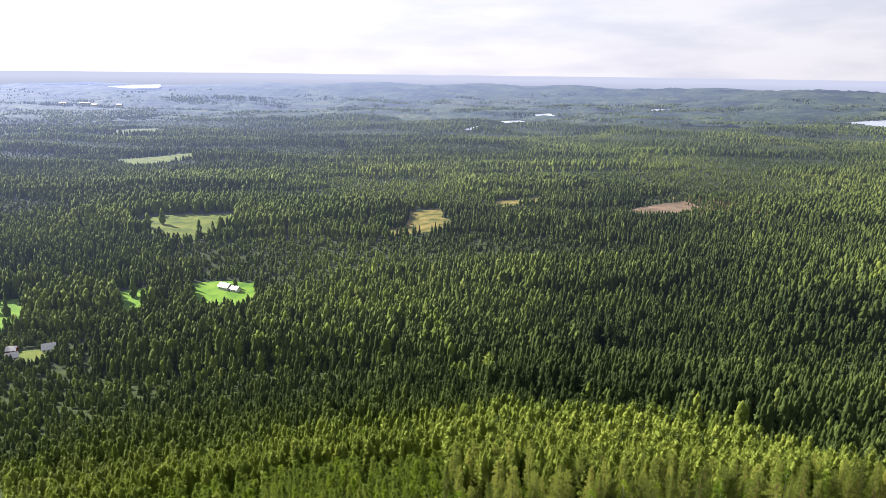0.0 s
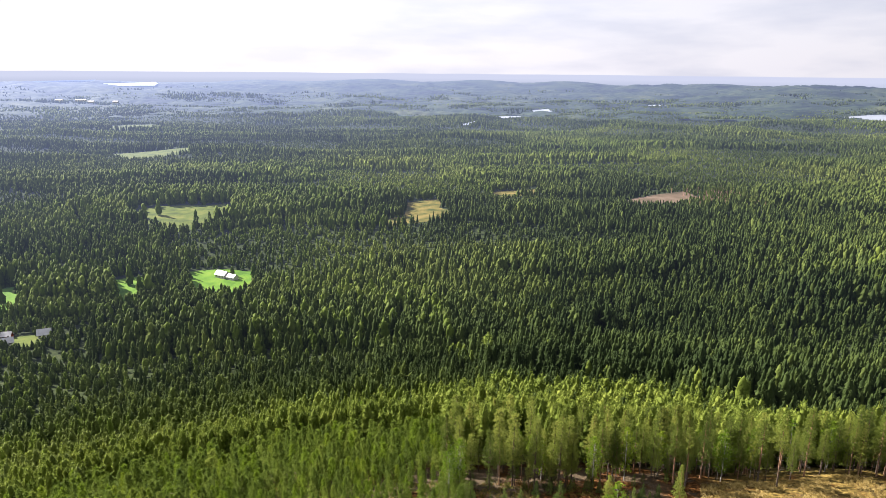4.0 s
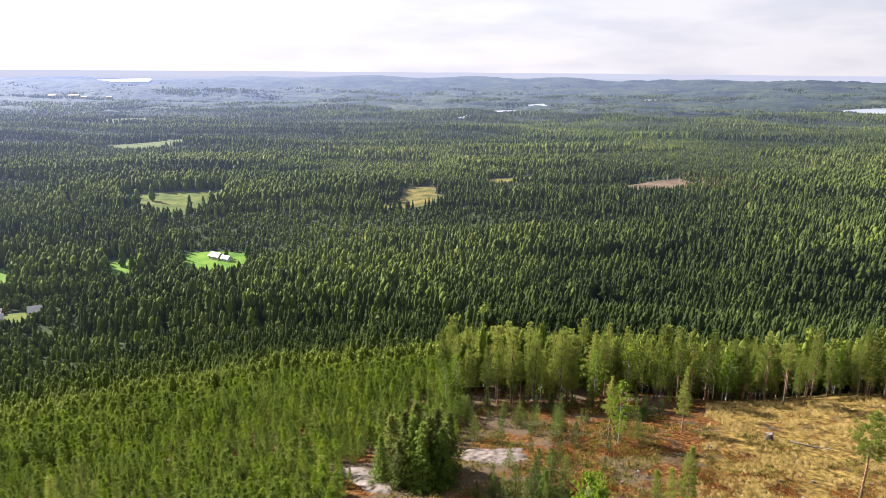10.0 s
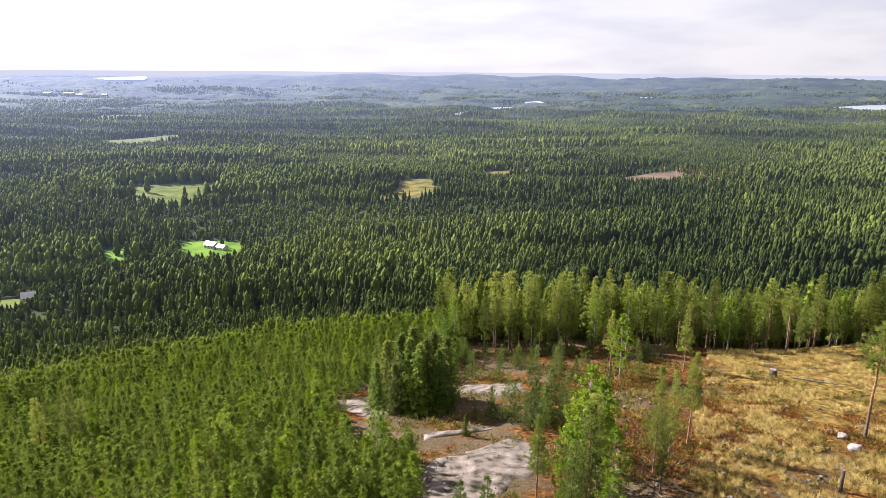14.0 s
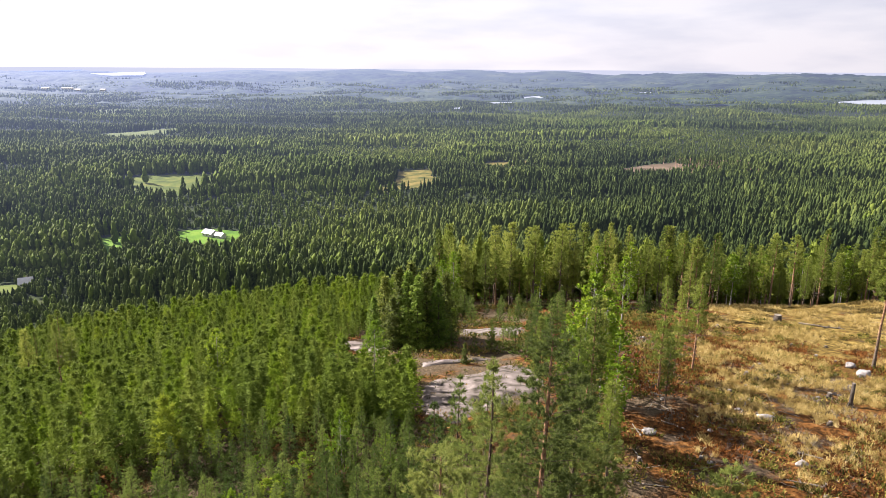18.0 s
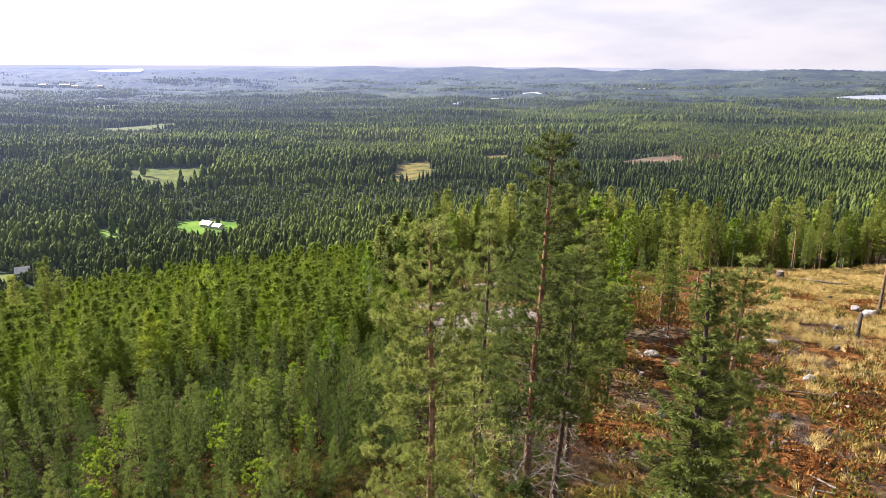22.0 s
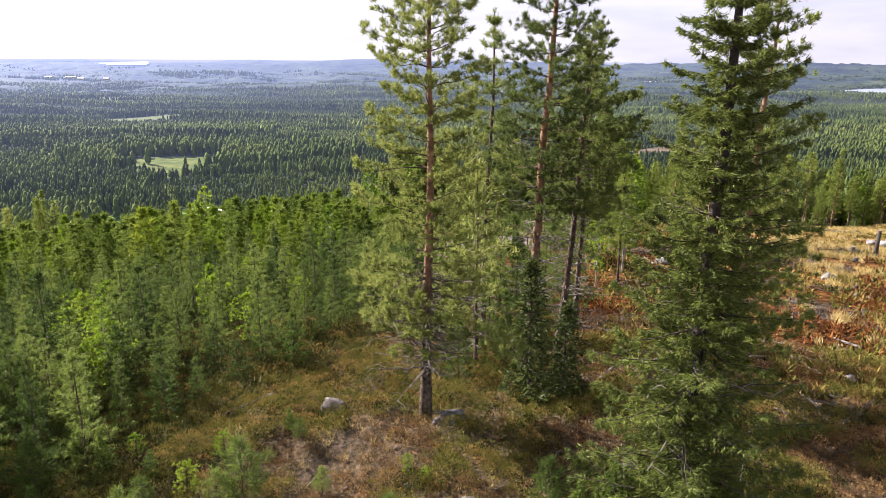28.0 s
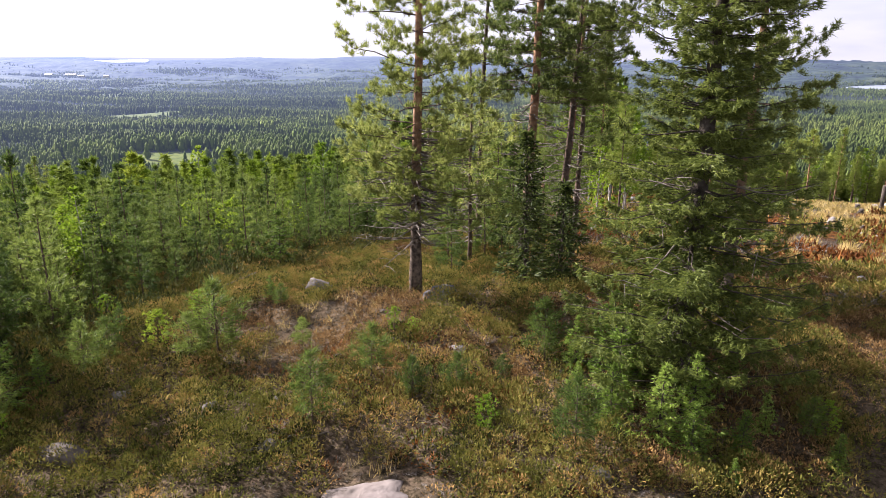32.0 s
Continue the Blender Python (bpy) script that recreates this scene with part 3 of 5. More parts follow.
def inside(poly, x, y):
    p, hit = np.asarray(poly, float), np.zeros(np.shape(x), bool)
    for (x0, y0), (x1, y1) in zip(p, np.roll(p, -1, 0)):
        hit ^= ((y0 > y) != (y1 > y)) & (x < (x1 - x0) * (y - y0) / (y1 - y0 + 1e-12) + x0)
    return hit


# ---- the ground ----
rr = np.concatenate([np.linspace(0.5, 30, 120), np.geomspace(31, 300, 80), np.geomspace(310, 6200, 60)])
az = np.concatenate([np.linspace(-40, 40, 241), np.linspace(44, 316, 69)]) * np.pi / 180
gr, ga = np.meshgrid(rr, az, indexing="ij")
gx, gy = gr * np.sin(ga), gr * np.cos(ga)
gv = np.concatenate([np.stack([gx, gy, height(gx, gy)], -1).reshape(-1, 3), [[0, 0, float(height(0, 0))]]])
na, nr = len(az), len(rr)
gi, gj = np.meshgrid(np.arange(nr - 1), np.arange(na), indexing="ij")
q0, q1 = gi * na + gj, gi * na + (gj + 1) % na
gf = np.concatenate([np.stack([q0, q0 + na, q1 + na], -1).reshape(-1, 3), np.stack([q0, q1 + na, q1], -1).reshape(-1, 3),
                     np.stack([np.arange(na), (np.arange(na) + 1) % na, np.full(na, na * nr)], -1)])
tagged(new("ground", mesh_of("ground", gv, gf, M["forest_floor"], True)), "wooded knoll, slope and wide valley floor of moss and heather", "ground", kind="structure")


def draped(name, poly, mat, up, label, category, rings=5, tilted=False, wave=0.0, seed=1):
    """A sheet of ground or water with the given outline, on or above the land; water is one plane that slopes with the
    land.
    """
    p = np.asarray(poly, float)
    fine = []
    for a, b in zip(p, np.roll(p, -1, 0)):
        fine += [a + (b - a) * k / 6 for k in range(6)]
    p = np.array(fine)
    c = p.mean(0)
    if wave:
        p = c + (p - c) * (1 + wave * (lattice(p[:, 0] * 3, p[:, 1] * 3, np.ptp(p, 0).max() * 0.5, seed) - 0.5))[:, None]
    n = len(p)
    v = [c[None]] + [c + (p - c) * (k + 1) / rings for k in range(rings)]
    xy = np.concatenate(v)
    z = height(xy[:, 0], xy[:, 1])
    if tilted:
        r = np.hypot(xy[:, 0], xy[:, 1])
        fit = np.polyfit(r, z, 1)
        z = np.polyval(fit, r)
    f = [[0, 1 + j, 1 + (j + 1) % n] for j in range(n)]
    for k in range(rings - 1):
        a, b = 1 + k * n, 1 + (k + 1) * n
        for j in range(n):
            j2 = (j + 1) % n
            f += [[a + j, b + j, b + j2], [a + j, b + j2, a + j2]]
    return tagged(new(name, mesh_of(name, np.column_stack([xy, z + up]), np.array(f), mat, True)), label, category, kind="structure")


FIELDS = {
    "farm": [(-242, 608), (-216, 619), (-184, 614), (-164, 548), (-183, 528), (-214, 538)],
    "paddock": [(-300, 577), (-276, 590), (-247, 527), (-250, 506), (-263, 511)],
    "edge": [(-401, 543), (-371, 553), (-328, 488), (-357, 480)],
    "yard": [(-310, 436), (-285, 444), (-270, 430), (-274, 418), (-298, 420)],
    "pasture": [(-400, 826), (-380, 857), (-345, 870), (-283, 886), (-262, 805), (-277, 775), (-296, 742), (-318, 742), (-345, 770), (-376, 780)],
    "hay": [(-88, 801), (-54, 819), (-57, 896), (-15, 922), (-11, 867), (1, 854), (0, 812), (-33, 790), (-66, 770)],
    "strip": [(63, 977), (142, 1018), (130, 962), (61, 928)],
    "felled": [(239, 920), (294, 970), (347, 1002), (352, 946), (300, 902), (240, 902)],
    "far_field": [(-983, 1960), (-956, 2221), (-828, 2010), (-900, 1880)],
    "far_glade": [(-719, 1450), (-595, 1551), (-545, 1440), (-627, 1330)],
}
LAKES = {
    "lake_1": [(38, 2180), (82, 2290), (92, 2250), (52, 2150)],
    "lake_2": [(175, 2600), (262, 2700), (276, 2600), (190, 2470)],
    "lake_3": [(345, 2960), (420, 3000), (430, 2900), (350, 2860)],
    "lake_4": [(900, 3230), (960, 3300), (1080, 3270), (1060, 3170), (930, 3150)],
    "lake_5": [(1470, 2680), (1760, 2760), (2050, 2640), (1900, 2360), (1560, 2380)],
    "lake_6": [(-2700, 4020), (-2640, 4080), (-2179, 4287), (-2068, 4053), (-2495, 3966)],
    "lake_7": [(-1992, 3977), (-1750, 4176), (-1687, 3990), (-1863, 3900)],
}
draped("meadow_1", FIELDS["farm"], M["meadow_green"], 0.6, "bright green mown meadow round a farmhouse", "meadow", wave=0.2)
draped("meadow_2", FIELDS["paddock"], M["meadow_green"], 0.6, "bright green grass paddock between trees", "meadow", wave=0.2)
draped("meadow_3", FIELDS["edge"], M["meadow_green"], 0.6, "green field at the wood's edge", "meadow", wave=0.2)
draped("meadow_9", FIELDS["yard"], M["meadow_rough"], 0.6, "rough grass yard round small houses", "meadow", wave=0.2)
draped("meadow_4", FIELDS["pasture"], M["meadow_rough"], 0.6, "rough green pasture with tufts and shrubs", "meadow", wave=0.2)
draped("meadow_5", FIELDS["hay"], M["meadow_straw"], 0.6, "yellow unmown hay meadow in the woods", "meadow", wave=0.2)
draped("meadow_6", FIELDS["strip"], M["meadow_straw"], 0.6, "narrow pale yellow meadow strip", "meadow", wave=0.2)
draped("felled_ground", FIELDS["felled"], M["cleared"], 0.6, "pale brown felled patch beside tall pines", "clearing", wave=0.2)
draped("meadow_7", FIELDS["far_field"], M["meadow_rough"], 1.0, "far light green field in the forest", "meadow", wave=0.2)
draped("meadow_8", FIELDS["far_glade"], M["meadow_rough"], 1.0, "far green glade in the forest", "meadow", wave=0.2)
# lakes slope and are lifted 5 to 24 m to fit the camera's view
for key, poly in LAKES.items():
    draped(key, poly, M["lake_water"], (24.0 if key == "lake_6" else 9.0) if key in ("lake_6", "lake_7") else 5.0, "pale forest lake, sky's shine partly put in its colour", "lake", tilted=True, wave=0.25, seed=5)

# ---- far ridges ----
def far_land(name, r0, r1, mat, up, label):
    """The closed canopy of the farthest forest, on the rising land."""
    na, nr = 420, 110
    a, r = np.radians(np.linspace(-44, 44, na)), np.linspace(r0, r1, nr)
    rg, ag = np.meshgrid(r, a, indexing="ij")
    x, y = rg * np.sin(ag), rg * np.cos(ag)
    z = height(x, y) + up * np.clip((rg - r0) / 150, -0.3, 1) + 11 * (lattice(x, y, 24, 64) - 0.5) + 14 * (lattice(x, y, 110, 65) - 0.5)
    for poly in LAKES.values():
        z = np.where(inside(poly, x, y), height(x, y) - 2, z)
    i, j = np.meshgrid(np.arange(nr - 1), np.arange(na - 1), indexing="ij")
    p = i * na + j
    f = np.concatenate([np.stack([p, p + 1, p + na + 1], -1).reshape(-1, 3), np.stack([p, p + na + 1, p + na], -1).reshape(-1, 3)])
    tagged(new(name, mesh_of(name, np.stack([x, y, z], -1).reshape(-1, 3), f, mat, True)), label, "forest", kind="structure")


# far canopy sheets, their haze painted in as blue emission
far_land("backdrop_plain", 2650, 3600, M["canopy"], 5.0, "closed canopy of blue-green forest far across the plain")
far_land("backdrop_rise", 3500, 4560, M["canopy"], 6.0, "closed canopy of forest on rising land, painted hazy")


def hills(name, away, base, humps, mat, label):
    """A line of low wooded hills."""
    deg = np.linspace(-44, 44, 500)
    a = np.radians(deg)
    top = base + sum(h * np.exp(-((deg - c) / w) ** 2) for c, w, h in humps)
    top = top + 5 * (lattice(deg * 10, deg * 0, 22, 11) - 0.5) + 2.5 * (lattice(deg * 10, deg * 0, 5, 12) - 0.5) + 2 * (lattice(deg * 100, deg * 0, 4, 13) - 0.5)
    rows = []
    for k in range(13):
        d, q = -600 + 60 * k, math.sin(math.pi / 2 * min(1.0, k / 10))
        h = -75 + (top + 75) * q if k <= 10 else top - 60 * (k - 10)
        x, y = (away + d) * np.sin(a), (away + d) * np.cos(a)
        rows.append(np.stack([x, y, h + (3 * (lattice(x, y, 24, 66) - 0.5) if k < 10 else 0)], -1))
    n = len(a)
    i, j = np.meshgrid(np.arange(12), np.arange(n - 1), indexing="ij")
    p = i * n + j
    f = np.concatenate([np.stack([p, p + 1, p + n + 1], -1).reshape(-1, 3), np.stack([p, p + n + 1, p + n], -1).reshape(-1, 3)])
    return tagged(new(name, mesh_of(name, np.concatenate(rows), f, mat, True)), label, "ridge", kind="structure")


HUMPS = ((-26.5, 4.0, 12), (-15.5, 3.0, 21), (-6.5, 4.5, 30), (2.5, 3.2, 26), (9.5, 3.0, 25), (20.5, 3.2, 19), (31.0, 6.0, 12))
hills("backdrop_hills", 4760, -34, HUMPS, M["canopy"], "low wooded hills, painted blue with haze")

# ---- the woods ----
rng = np.random.default_rng(7)


def scatter(r0, r1, area, half=37.0):
    """Random places between two distances in the wedge ahead, one to that many square metres."""
    n = int(math.radians(2 * half) / 2 * (r1 * r1 - r0 * r0) / area)
    r = np.sqrt(rng.uniform(r0 * r0, r1 * r1, n))
    a = np.radians(rng.uniform(-half, half, n))
    return r * np.sin(a), r * np.cos(a)


def open_land(x, y):
    gone = np.zeros(len(x), bool)
    for poly in (*FIELDS.values(), *LAKES.values()):
        gone |= inside(poly, x, y)
    gone &= rng.uniform(0, 1, len(x)) < 0.994
    return gone


def stand_of(x, y):
    """How tall the stand is and which kind leads, stand by stand."""
    wob = 40 * (lattice(x, y, 60, 41) - 0.5)
    a = lattice(x * 0.5 + wob, y * 1.25 + wob, 115, 42) * 0.75 + lattice(x + wob, y, 300, 44) * 0.25
    b = lattice(x - wob, y + wob, 210, 43)
    tall = 7.0 + 13.0 * np.round(np.clip(a * 2.3 - 0.65, 0, 1) * 2) / 2
    return tall, b


def wood(tag, r0, r1, area, dense):
    soft = 0.16
    x, y = scatter(r0 * (1 - soft), r1 * (1 + soft), area)
    r = np.hypot(x, y) * (1 + soft * (1.4 * (lattice(x, y, 140, 57) - 0.5) + rng.normal(0, 0.3, len(x))).clip(-1, 1))
    keep = ~open_land(x, y) & ((r >= r0) if r0 > 200 else (np.hypot(x, y) >= np.where(x > 0, edge(x, y) + 15, r0 + 50))) & (r < r1) & (np.hypot(x, y) < 4400)
    x, y = x[keep], y[keep]
    r = np.hypot(x, y)
    tall, lead = stand_of(x, y)
    tall = np.where(r < 320, np.interp(r, (100, 200, 320), (10.0, 13.5, 15.5)) * (0.68 + tall / 48), tall) * np.clip(rng.normal(0.97, 0.11, len(x)), 0.5, 1.3) * np.interp(r, (700, 1500, 2500), (1.0, 0.85, 0.75))
    roll = rng.uniform(0, 1, len(x)) * 0.55 + lead * 0.8
    tint = 0.8 * (lattice(x, y, 170, 51) - 0.5) + 0.45 * (lattice(x * 0.6, y * 1.4, 60, 52) - 0.5)
    young = (x < 0.05 * y) & (r < 230)
    kind = np.where(roll < 0.58, 0, np.where(roll < 1.04, 1, 2))
    kind = np.where((x + 120 * (lattice(x, y, 90, 47) - 0.5) < -0.12 * y) & (r > 380) & (r < 1000) & (rng.uniform(0, 1, len(x)) < 0.28), 2, kind)
    # a stand in shade, imitated with a larger share of dark spruces
    shady = (x + 90 * (lattice(x, y, 70, 48) - 0.5) < -0.08 * y) & (r > 300) & (r < 520)
    kind = np.where(shady & (rng.uniform(0, 1, len(x)) < 0.6), 0, kind)
    kind = np.where(young & (rng.uniform(0, 1, len(x)) < 0.6), 1, kind)
    # dark spruces on this side, toned darker still against bright sunlit faces
    east = (x + 80 * (lattice(x, y, 80, 49) - 0.5) > 0.16 * y) & (r > 290) & (r < 900)
    kind = np.where(east & (rng.uniform(0, 1, len(x)) < 0.75), 0, kind)
    tint = tint - 0.12 * east
    light = (r + 150 * (lattice(x * 0.5, y, 60, 50) - 0.5) + rng.normal(0, 16, len(x)) < np.where(x > 0, 290, 235))
    kind = np.where(light & (rng.uniform(0, 1, len(x)) < 0.88), np.where(rng.uniform(0, 1, len(x)) < 0.25, 2, 1), kind)
    tint = tint * np.where(light, 0.6, 1.0)
    kind = np.where(light & (kind > 0), kind + 2, kind)
    for k in range(5):
        g = kind == k
        if not g.any():
            continue
        sp = k if k < 3 else k - 2
        lv, per, fringe = dense[sp]
        shapes = [mid_tree(rng, ("spruce", "pine", "birch")[sp], lv, per, fringe) for _ in range(7)]
        far = np.interp(r[g], (250, 450, 1900, 2700, 3700), (1.0, 1.1, 1.25, 1.6, 2.2))
        wide = far * tall[g] * rng.uniform(0.8, 1.3, g.sum()) * np.interp(tall[g], (6, 11), (1.35, 1.0)) * np.interp(r[g], (160, 330), (0.74, 1.0))
        stuff(NAMES3[sp], planted(rng, shapes, x[g], y[g], tall[g], wide, tint[g]), M[MATS3[k] if k < 3 else "young_wood"], tag, "forest", True)


NAMES3 = ("spruce_wood", "pine_wood", "birch_wood")
MATS3 = ("wood_spruce", "wood_pine", "wood_birch")
wood("dense mixed wood on the slope below the knoll", 126, 225, 11, ((13, 8, 420), (12, 8, 420), (11, 8, 420)))
wood("dense mixed wood at the foot of the slope", 225, 330, 15, ((12, 8, 220), (11, 8, 220), (10, 8, 220)))
wood("dense mixed forest on the valley floor", 330, 620, 21, ((9, 7, 46), (8, 7, 46), (8, 7, 46)))
wood("mixed forest round meadows in the valley", 620, 1000, 27, ((7, 5, 10), (6, 5, 10), (6, 5, 10)))
wood("forest that spreads over the valley", 1000, 1400, 38, ((5, 4, 0), (5, 4, 0), (4, 5, 0)))
wood("dark green forest far over the valley", 1400, 1950, 55, ((4, 4, 0), (4, 4, 0), (3, 5, 0)))
wood("blue-green forest far across the plain", 1950, 2700, 95, ((3, 4, 0), (3, 4, 0), (3, 4, 0)))
wood("pale blue-green forest far across the plain", 2700, 3700, 200, ((3, 3, 0), (3, 3, 0), (2, 4, 0)))

# tall bare-trunked pines along the felled patch in the valley
gx_, gy_ = rng.uniform(318, 412, 130), rng.uniform(866, 990, 130)
ok = ~inside(FIELDS["felled"], gx_, gy_) | (rng.uniform(0, 1, 130) < 0.35)
gx_, gy_ = gx_[ok], gy_[ok]
posts = [tube(np.array([[0, 0, 0], [0, 0, 0.9]]), np.array([0.022, 0.014]), 4)]
stuff("pine_trunks", planted(rng, posts, gx_, gy_, rng.uniform(14, 19, len(gx_)), np.full(len(gx_), 14.0)), M["bare_trunk"], "pinkish bare trunks of tall pines by a felled patch", "forest")
tops = []
for _ in range(4):
    v, f = mid_tree(rng, "birch", 6, 6)
    tops.append((v * [0.45, 0.45, 0.4] + [0, 0, 0.62], f))
stuff("pine_crowns", planted(rng, tops, gx_, gy_, rng.uniform(14, 19, len(gx_)), np.full(len(gx_), 14.0)), M["wood_pine"], "thin crowns of tall pines by a felled patch", "forest")

# ---- trees that stand out ----
HERO = dict(blades=36, sides=10, single=True, fine=True, pads=0.42)
tree("pine_tree", 101, "pine", pose(0.0, 16.6, float(height(0.0, 16.6))), "tall pine with a straight scaly trunk above heather", "tall pines on the knoll", "old_pine_bark",
     tall=13.0, start=0.16, spread=2.3, shape="cone", levels=31, per=5, step=0.068, length=0.13, width=0.020, trunk_r=0.14, dead=110, lean=(0.15, -0.3), **HERO)
tree("pine_tree", 102, "pine", pose(3.25, 20.3, float(height(3.25, 20.3))), "tallest pine, orange bark high on a leaning trunk", "tall pines on the knoll", "old_pine_bark",
     tall=15.3, start=0.36, spread=2.05, shape="cone", levels=28, per=5, step=0.07, length=0.13, width=0.020, trunk_r=0.15, dead=70, lean=(0.55, -0.2), **HERO)
tree("pine_tree", 103, "pine", pose(4.5, 21.7, float(height(4.5, 21.7))), "slender leaning pine with a bare lower trunk", "tall pines on the knoll",
     tall=11.6, start=0.46, spread=1.7, levels=15, per=5, step=0.07, length=0.13, width=0.020, trunk_r=0.11, dead=45, lean=(0.8, 0.3), **HERO)
tree("pine_tree", 104, "pine", pose(4.95, 23.4, float(height(4.95, 23.4))), "slender pine with pale flaking bark", "tall pines on the knoll", "old_pine_bark",
     tall=12.3, start=0.44, spread=1.7, levels=16, per=5, step=0.07, length=0.13, width=0.020, trunk_r=0.11, dead=45, lean=(0.6, 0.2), **HERO)
tree("pine_tree", 105, "pine", pose(2.1, 25.5, float(height(2.1, 25.5))), "thin pine behind taller pines", "tall pines on the knoll",
     tall=12.8, start=0.34, spread=1.5, levels=20, per=4, step=0.10, fine=True, length=0.19, width=0.026, trunk_r=0.10, dead=20, blades=26, sides=8, single=True, pads=0.45)
tree("pine_tree", 106, "pine", pose(6.3, 27.5, float(height(6.3, 27.5))), "dense dark pine behind slender trunks", "tall pines on the knoll",
     tall=11.5, start=0.30, spread=1.9, levels=15, per=5, step=0.10, fine=True, length=0.19, width=0.026, trunk_r=0.11, dead=20, blades=26, sides=8, single=True, pads=0.45)
tree("pine_tree", 107, "pine", pose(1.6, 20.8, float(height(1.6, 20.8))), "half-dead thin pine with many bare twigs", "tall pines on the knoll",
     tall=7.5, start=0.30, spread=1.2, levels=12, per=4, step=0.2, length=0.24, width=0.037, trunk_r=0.06, dead=40, blades=9, sides=7, single=True)
tree("pine_tree", 108, "pine", pose(8.5, 17.1, float(height(8.5, 17.1))), "dense dark pine close behind a spruce", "tall pines on the knoll", "old_pine_bark",
     tall=12.3, start=0.20, spread=1.85, shape="cone", levels=26, per=5, step=0.085, length=0.14, width=0.022, trunk_r=0.13, dead=30, lean=(0.1, 0.0), **HERO)
tree("spruce_tree", 111, "spruce", pose(5.15, 11.05, float(height(5.15, 11.05))), "broad dark spruce with drooping boughs to the ground",
     tall=13.3, start=0.03, spread=2.3, levels=52, per=6, step=0.024, blades=13, fine=True, length=0.105, width=0.023, trunk_r=0.16, lean=(0.2, 0.05), dead=30, sides=10, single=True)
tree("spruce_tree", 112, "spruce", pose(3.1, 18.0, float(height(3.1, 18.0))), "small dark spruce among pine trunks",
     tall=4.6, start=0.03, spread=1.1, levels=26, per=5, step=0.12, blades=7, length=0.2, width=0.05, trunk_r=0.06, single=True)
tree("spruce_tree", 113, "spruce", pose(4.2, 18.6, float(height(4.2, 18.6))), "small dark spruce among pine trunks",
     tall=3.2, start=0.03, spread=1.1, levels=20, per=5, step=0.12, blades=7, length=0.2, width=0.05, trunk_r=0.05, single=True)

# pines and birches over the knoll, one pattern each, then copies
OLD = [tree("pine_tree", 200 + k, "pine", pose(0, -300 - 9 * k, float(height(0, -300 - 9 * k))), "mature pine with a bare lower trunk and open crown", "pines at the wood's edge",
            ("pine_bark", "orange_bark")[k % 2], needles="old_needles", tall=12.0, start=0.20 + 0.08 * k, spread=1.45, shape="spruce" if k % 2 else "cone", levels=23, per=5, step=0.12, blades=15, fine=True, length=0.24, width=0.045, trunk_r=0.11, sides=6, dead=16, pads=0.45) for k in range(4)]
BARE = [tree("pine_tree", 210 + k, "pine", pose(-12, -300 - 9 * k, float(height(-12, -300 - 9 * k))), "tall lone pine with a long bare trunk", "pines at the wood's edge", "old_pine_bark", needles="old_needles",
             tall=13.0, start=0.58, spread=1.7, levels=12, per=5, step=0.17, blades=13, fine=True, length=0.32, width=0.08, trunk_r=0.15, sides=7, dead=14, pads=0.5) for k in range(2)]
BIRCH = [tree("birch_tree", 220 + k, "birch", pose(12, -300 - 9 * k, float(height(12, -300 - 9 * k))), "light green birch with thin pale trunk", "birches on the knoll",
              tall=9.0, start=0.16, spread=1.7, levels=14, per=5, step=0.22, blades=6, length=0.26, width=0.17, trunk_r=0.07, sides=6) for k in range(2)]
FIRS = [tree("spruce_tree", 230 + k, "spruce", pose(24, -300 - 9 * k, float(height(24, -300 - 9 * k))), "dense green spruce among bare rocks", "spruces on the knoll",
             needles=("bright_spruce", "spruce_needles", "bright_spruce")[k], tall=8.0, start=0.02, spread=2.1, levels=26, per=7, step=0.22, blades=6, length=0.34, width=0.12, trunk_r=0.08, sides=6) for k in range(3)]
FIRLET = [tree("young_spruce", 235 + k, "spruce", pose(30, -300 - 9 * k, float(height(30, -300 - 9 * k))), "bright green young spruce in heather", "young spruces on the knoll",
               needles="bright_spruce", tall=2.0, start=0.03, spread=0.75, levels=15, per=6, step=0.045, blades=7, fine=True, length=0.085, width=0.026, trunk_r=0.025, sides=5) for k in range(3)]
YOUNG = [tree("young_pine", 240 + k, "young", pose(36, -300 - 9 * k, float(height(36, -300 - 9 * k))), "young pine in a dense green thicket", "young pines on the slope",
              tall=4.5, start=0.05, spread=1.15, shape="spruce", levels=13, per=5, step=0.085, blades=12, fine=True, length=0.17, width=0.030, trunk_r=0.04, sides=5) for k in range(5)]
SAPS = [tree("pine_sapling", 260 + k, "young", pose(48, -300 - 9 * k, float(height(48, -300 - 9 * k))), "small soft pine sapling in heather", "pine saplings in the heather",
             tall=1.5, start=0.30, spread=0.42, levels=8, per=5, step=0.05, blades=9, length=0.15, width=0.014, trunk_r=0.018, sides=5) for k in range(3)]
SHRUB = [tree("birch_sapling", 270 + k, "birch", pose(60, -300 - 9 * k, float(height(60, -300 - 9 * k))), "small yellow-green birch sapling", "birch saplings",
              bark="spruce_bark", tall=1.6, start=0.15, spread=0.5, levels=9, per=4, step=0.07, blades=8, length=0.075, width=0.045, trunk_r=0.012, sides=4) for k in range(2)]
PATTERNS = (*OLD, *BARE, *BIRCH, *FIRS, *FIRLET, *YOUNG, *SAPS, *SHRUB)

rng = np.random.default_rng(21)


def put(kinds, x, y, tall, base):
    return set_down(kinds[int(rng.integers(len(kinds)))], x, y, rng.uniform(0, 360), tall / base, 0.1 * tall / base)


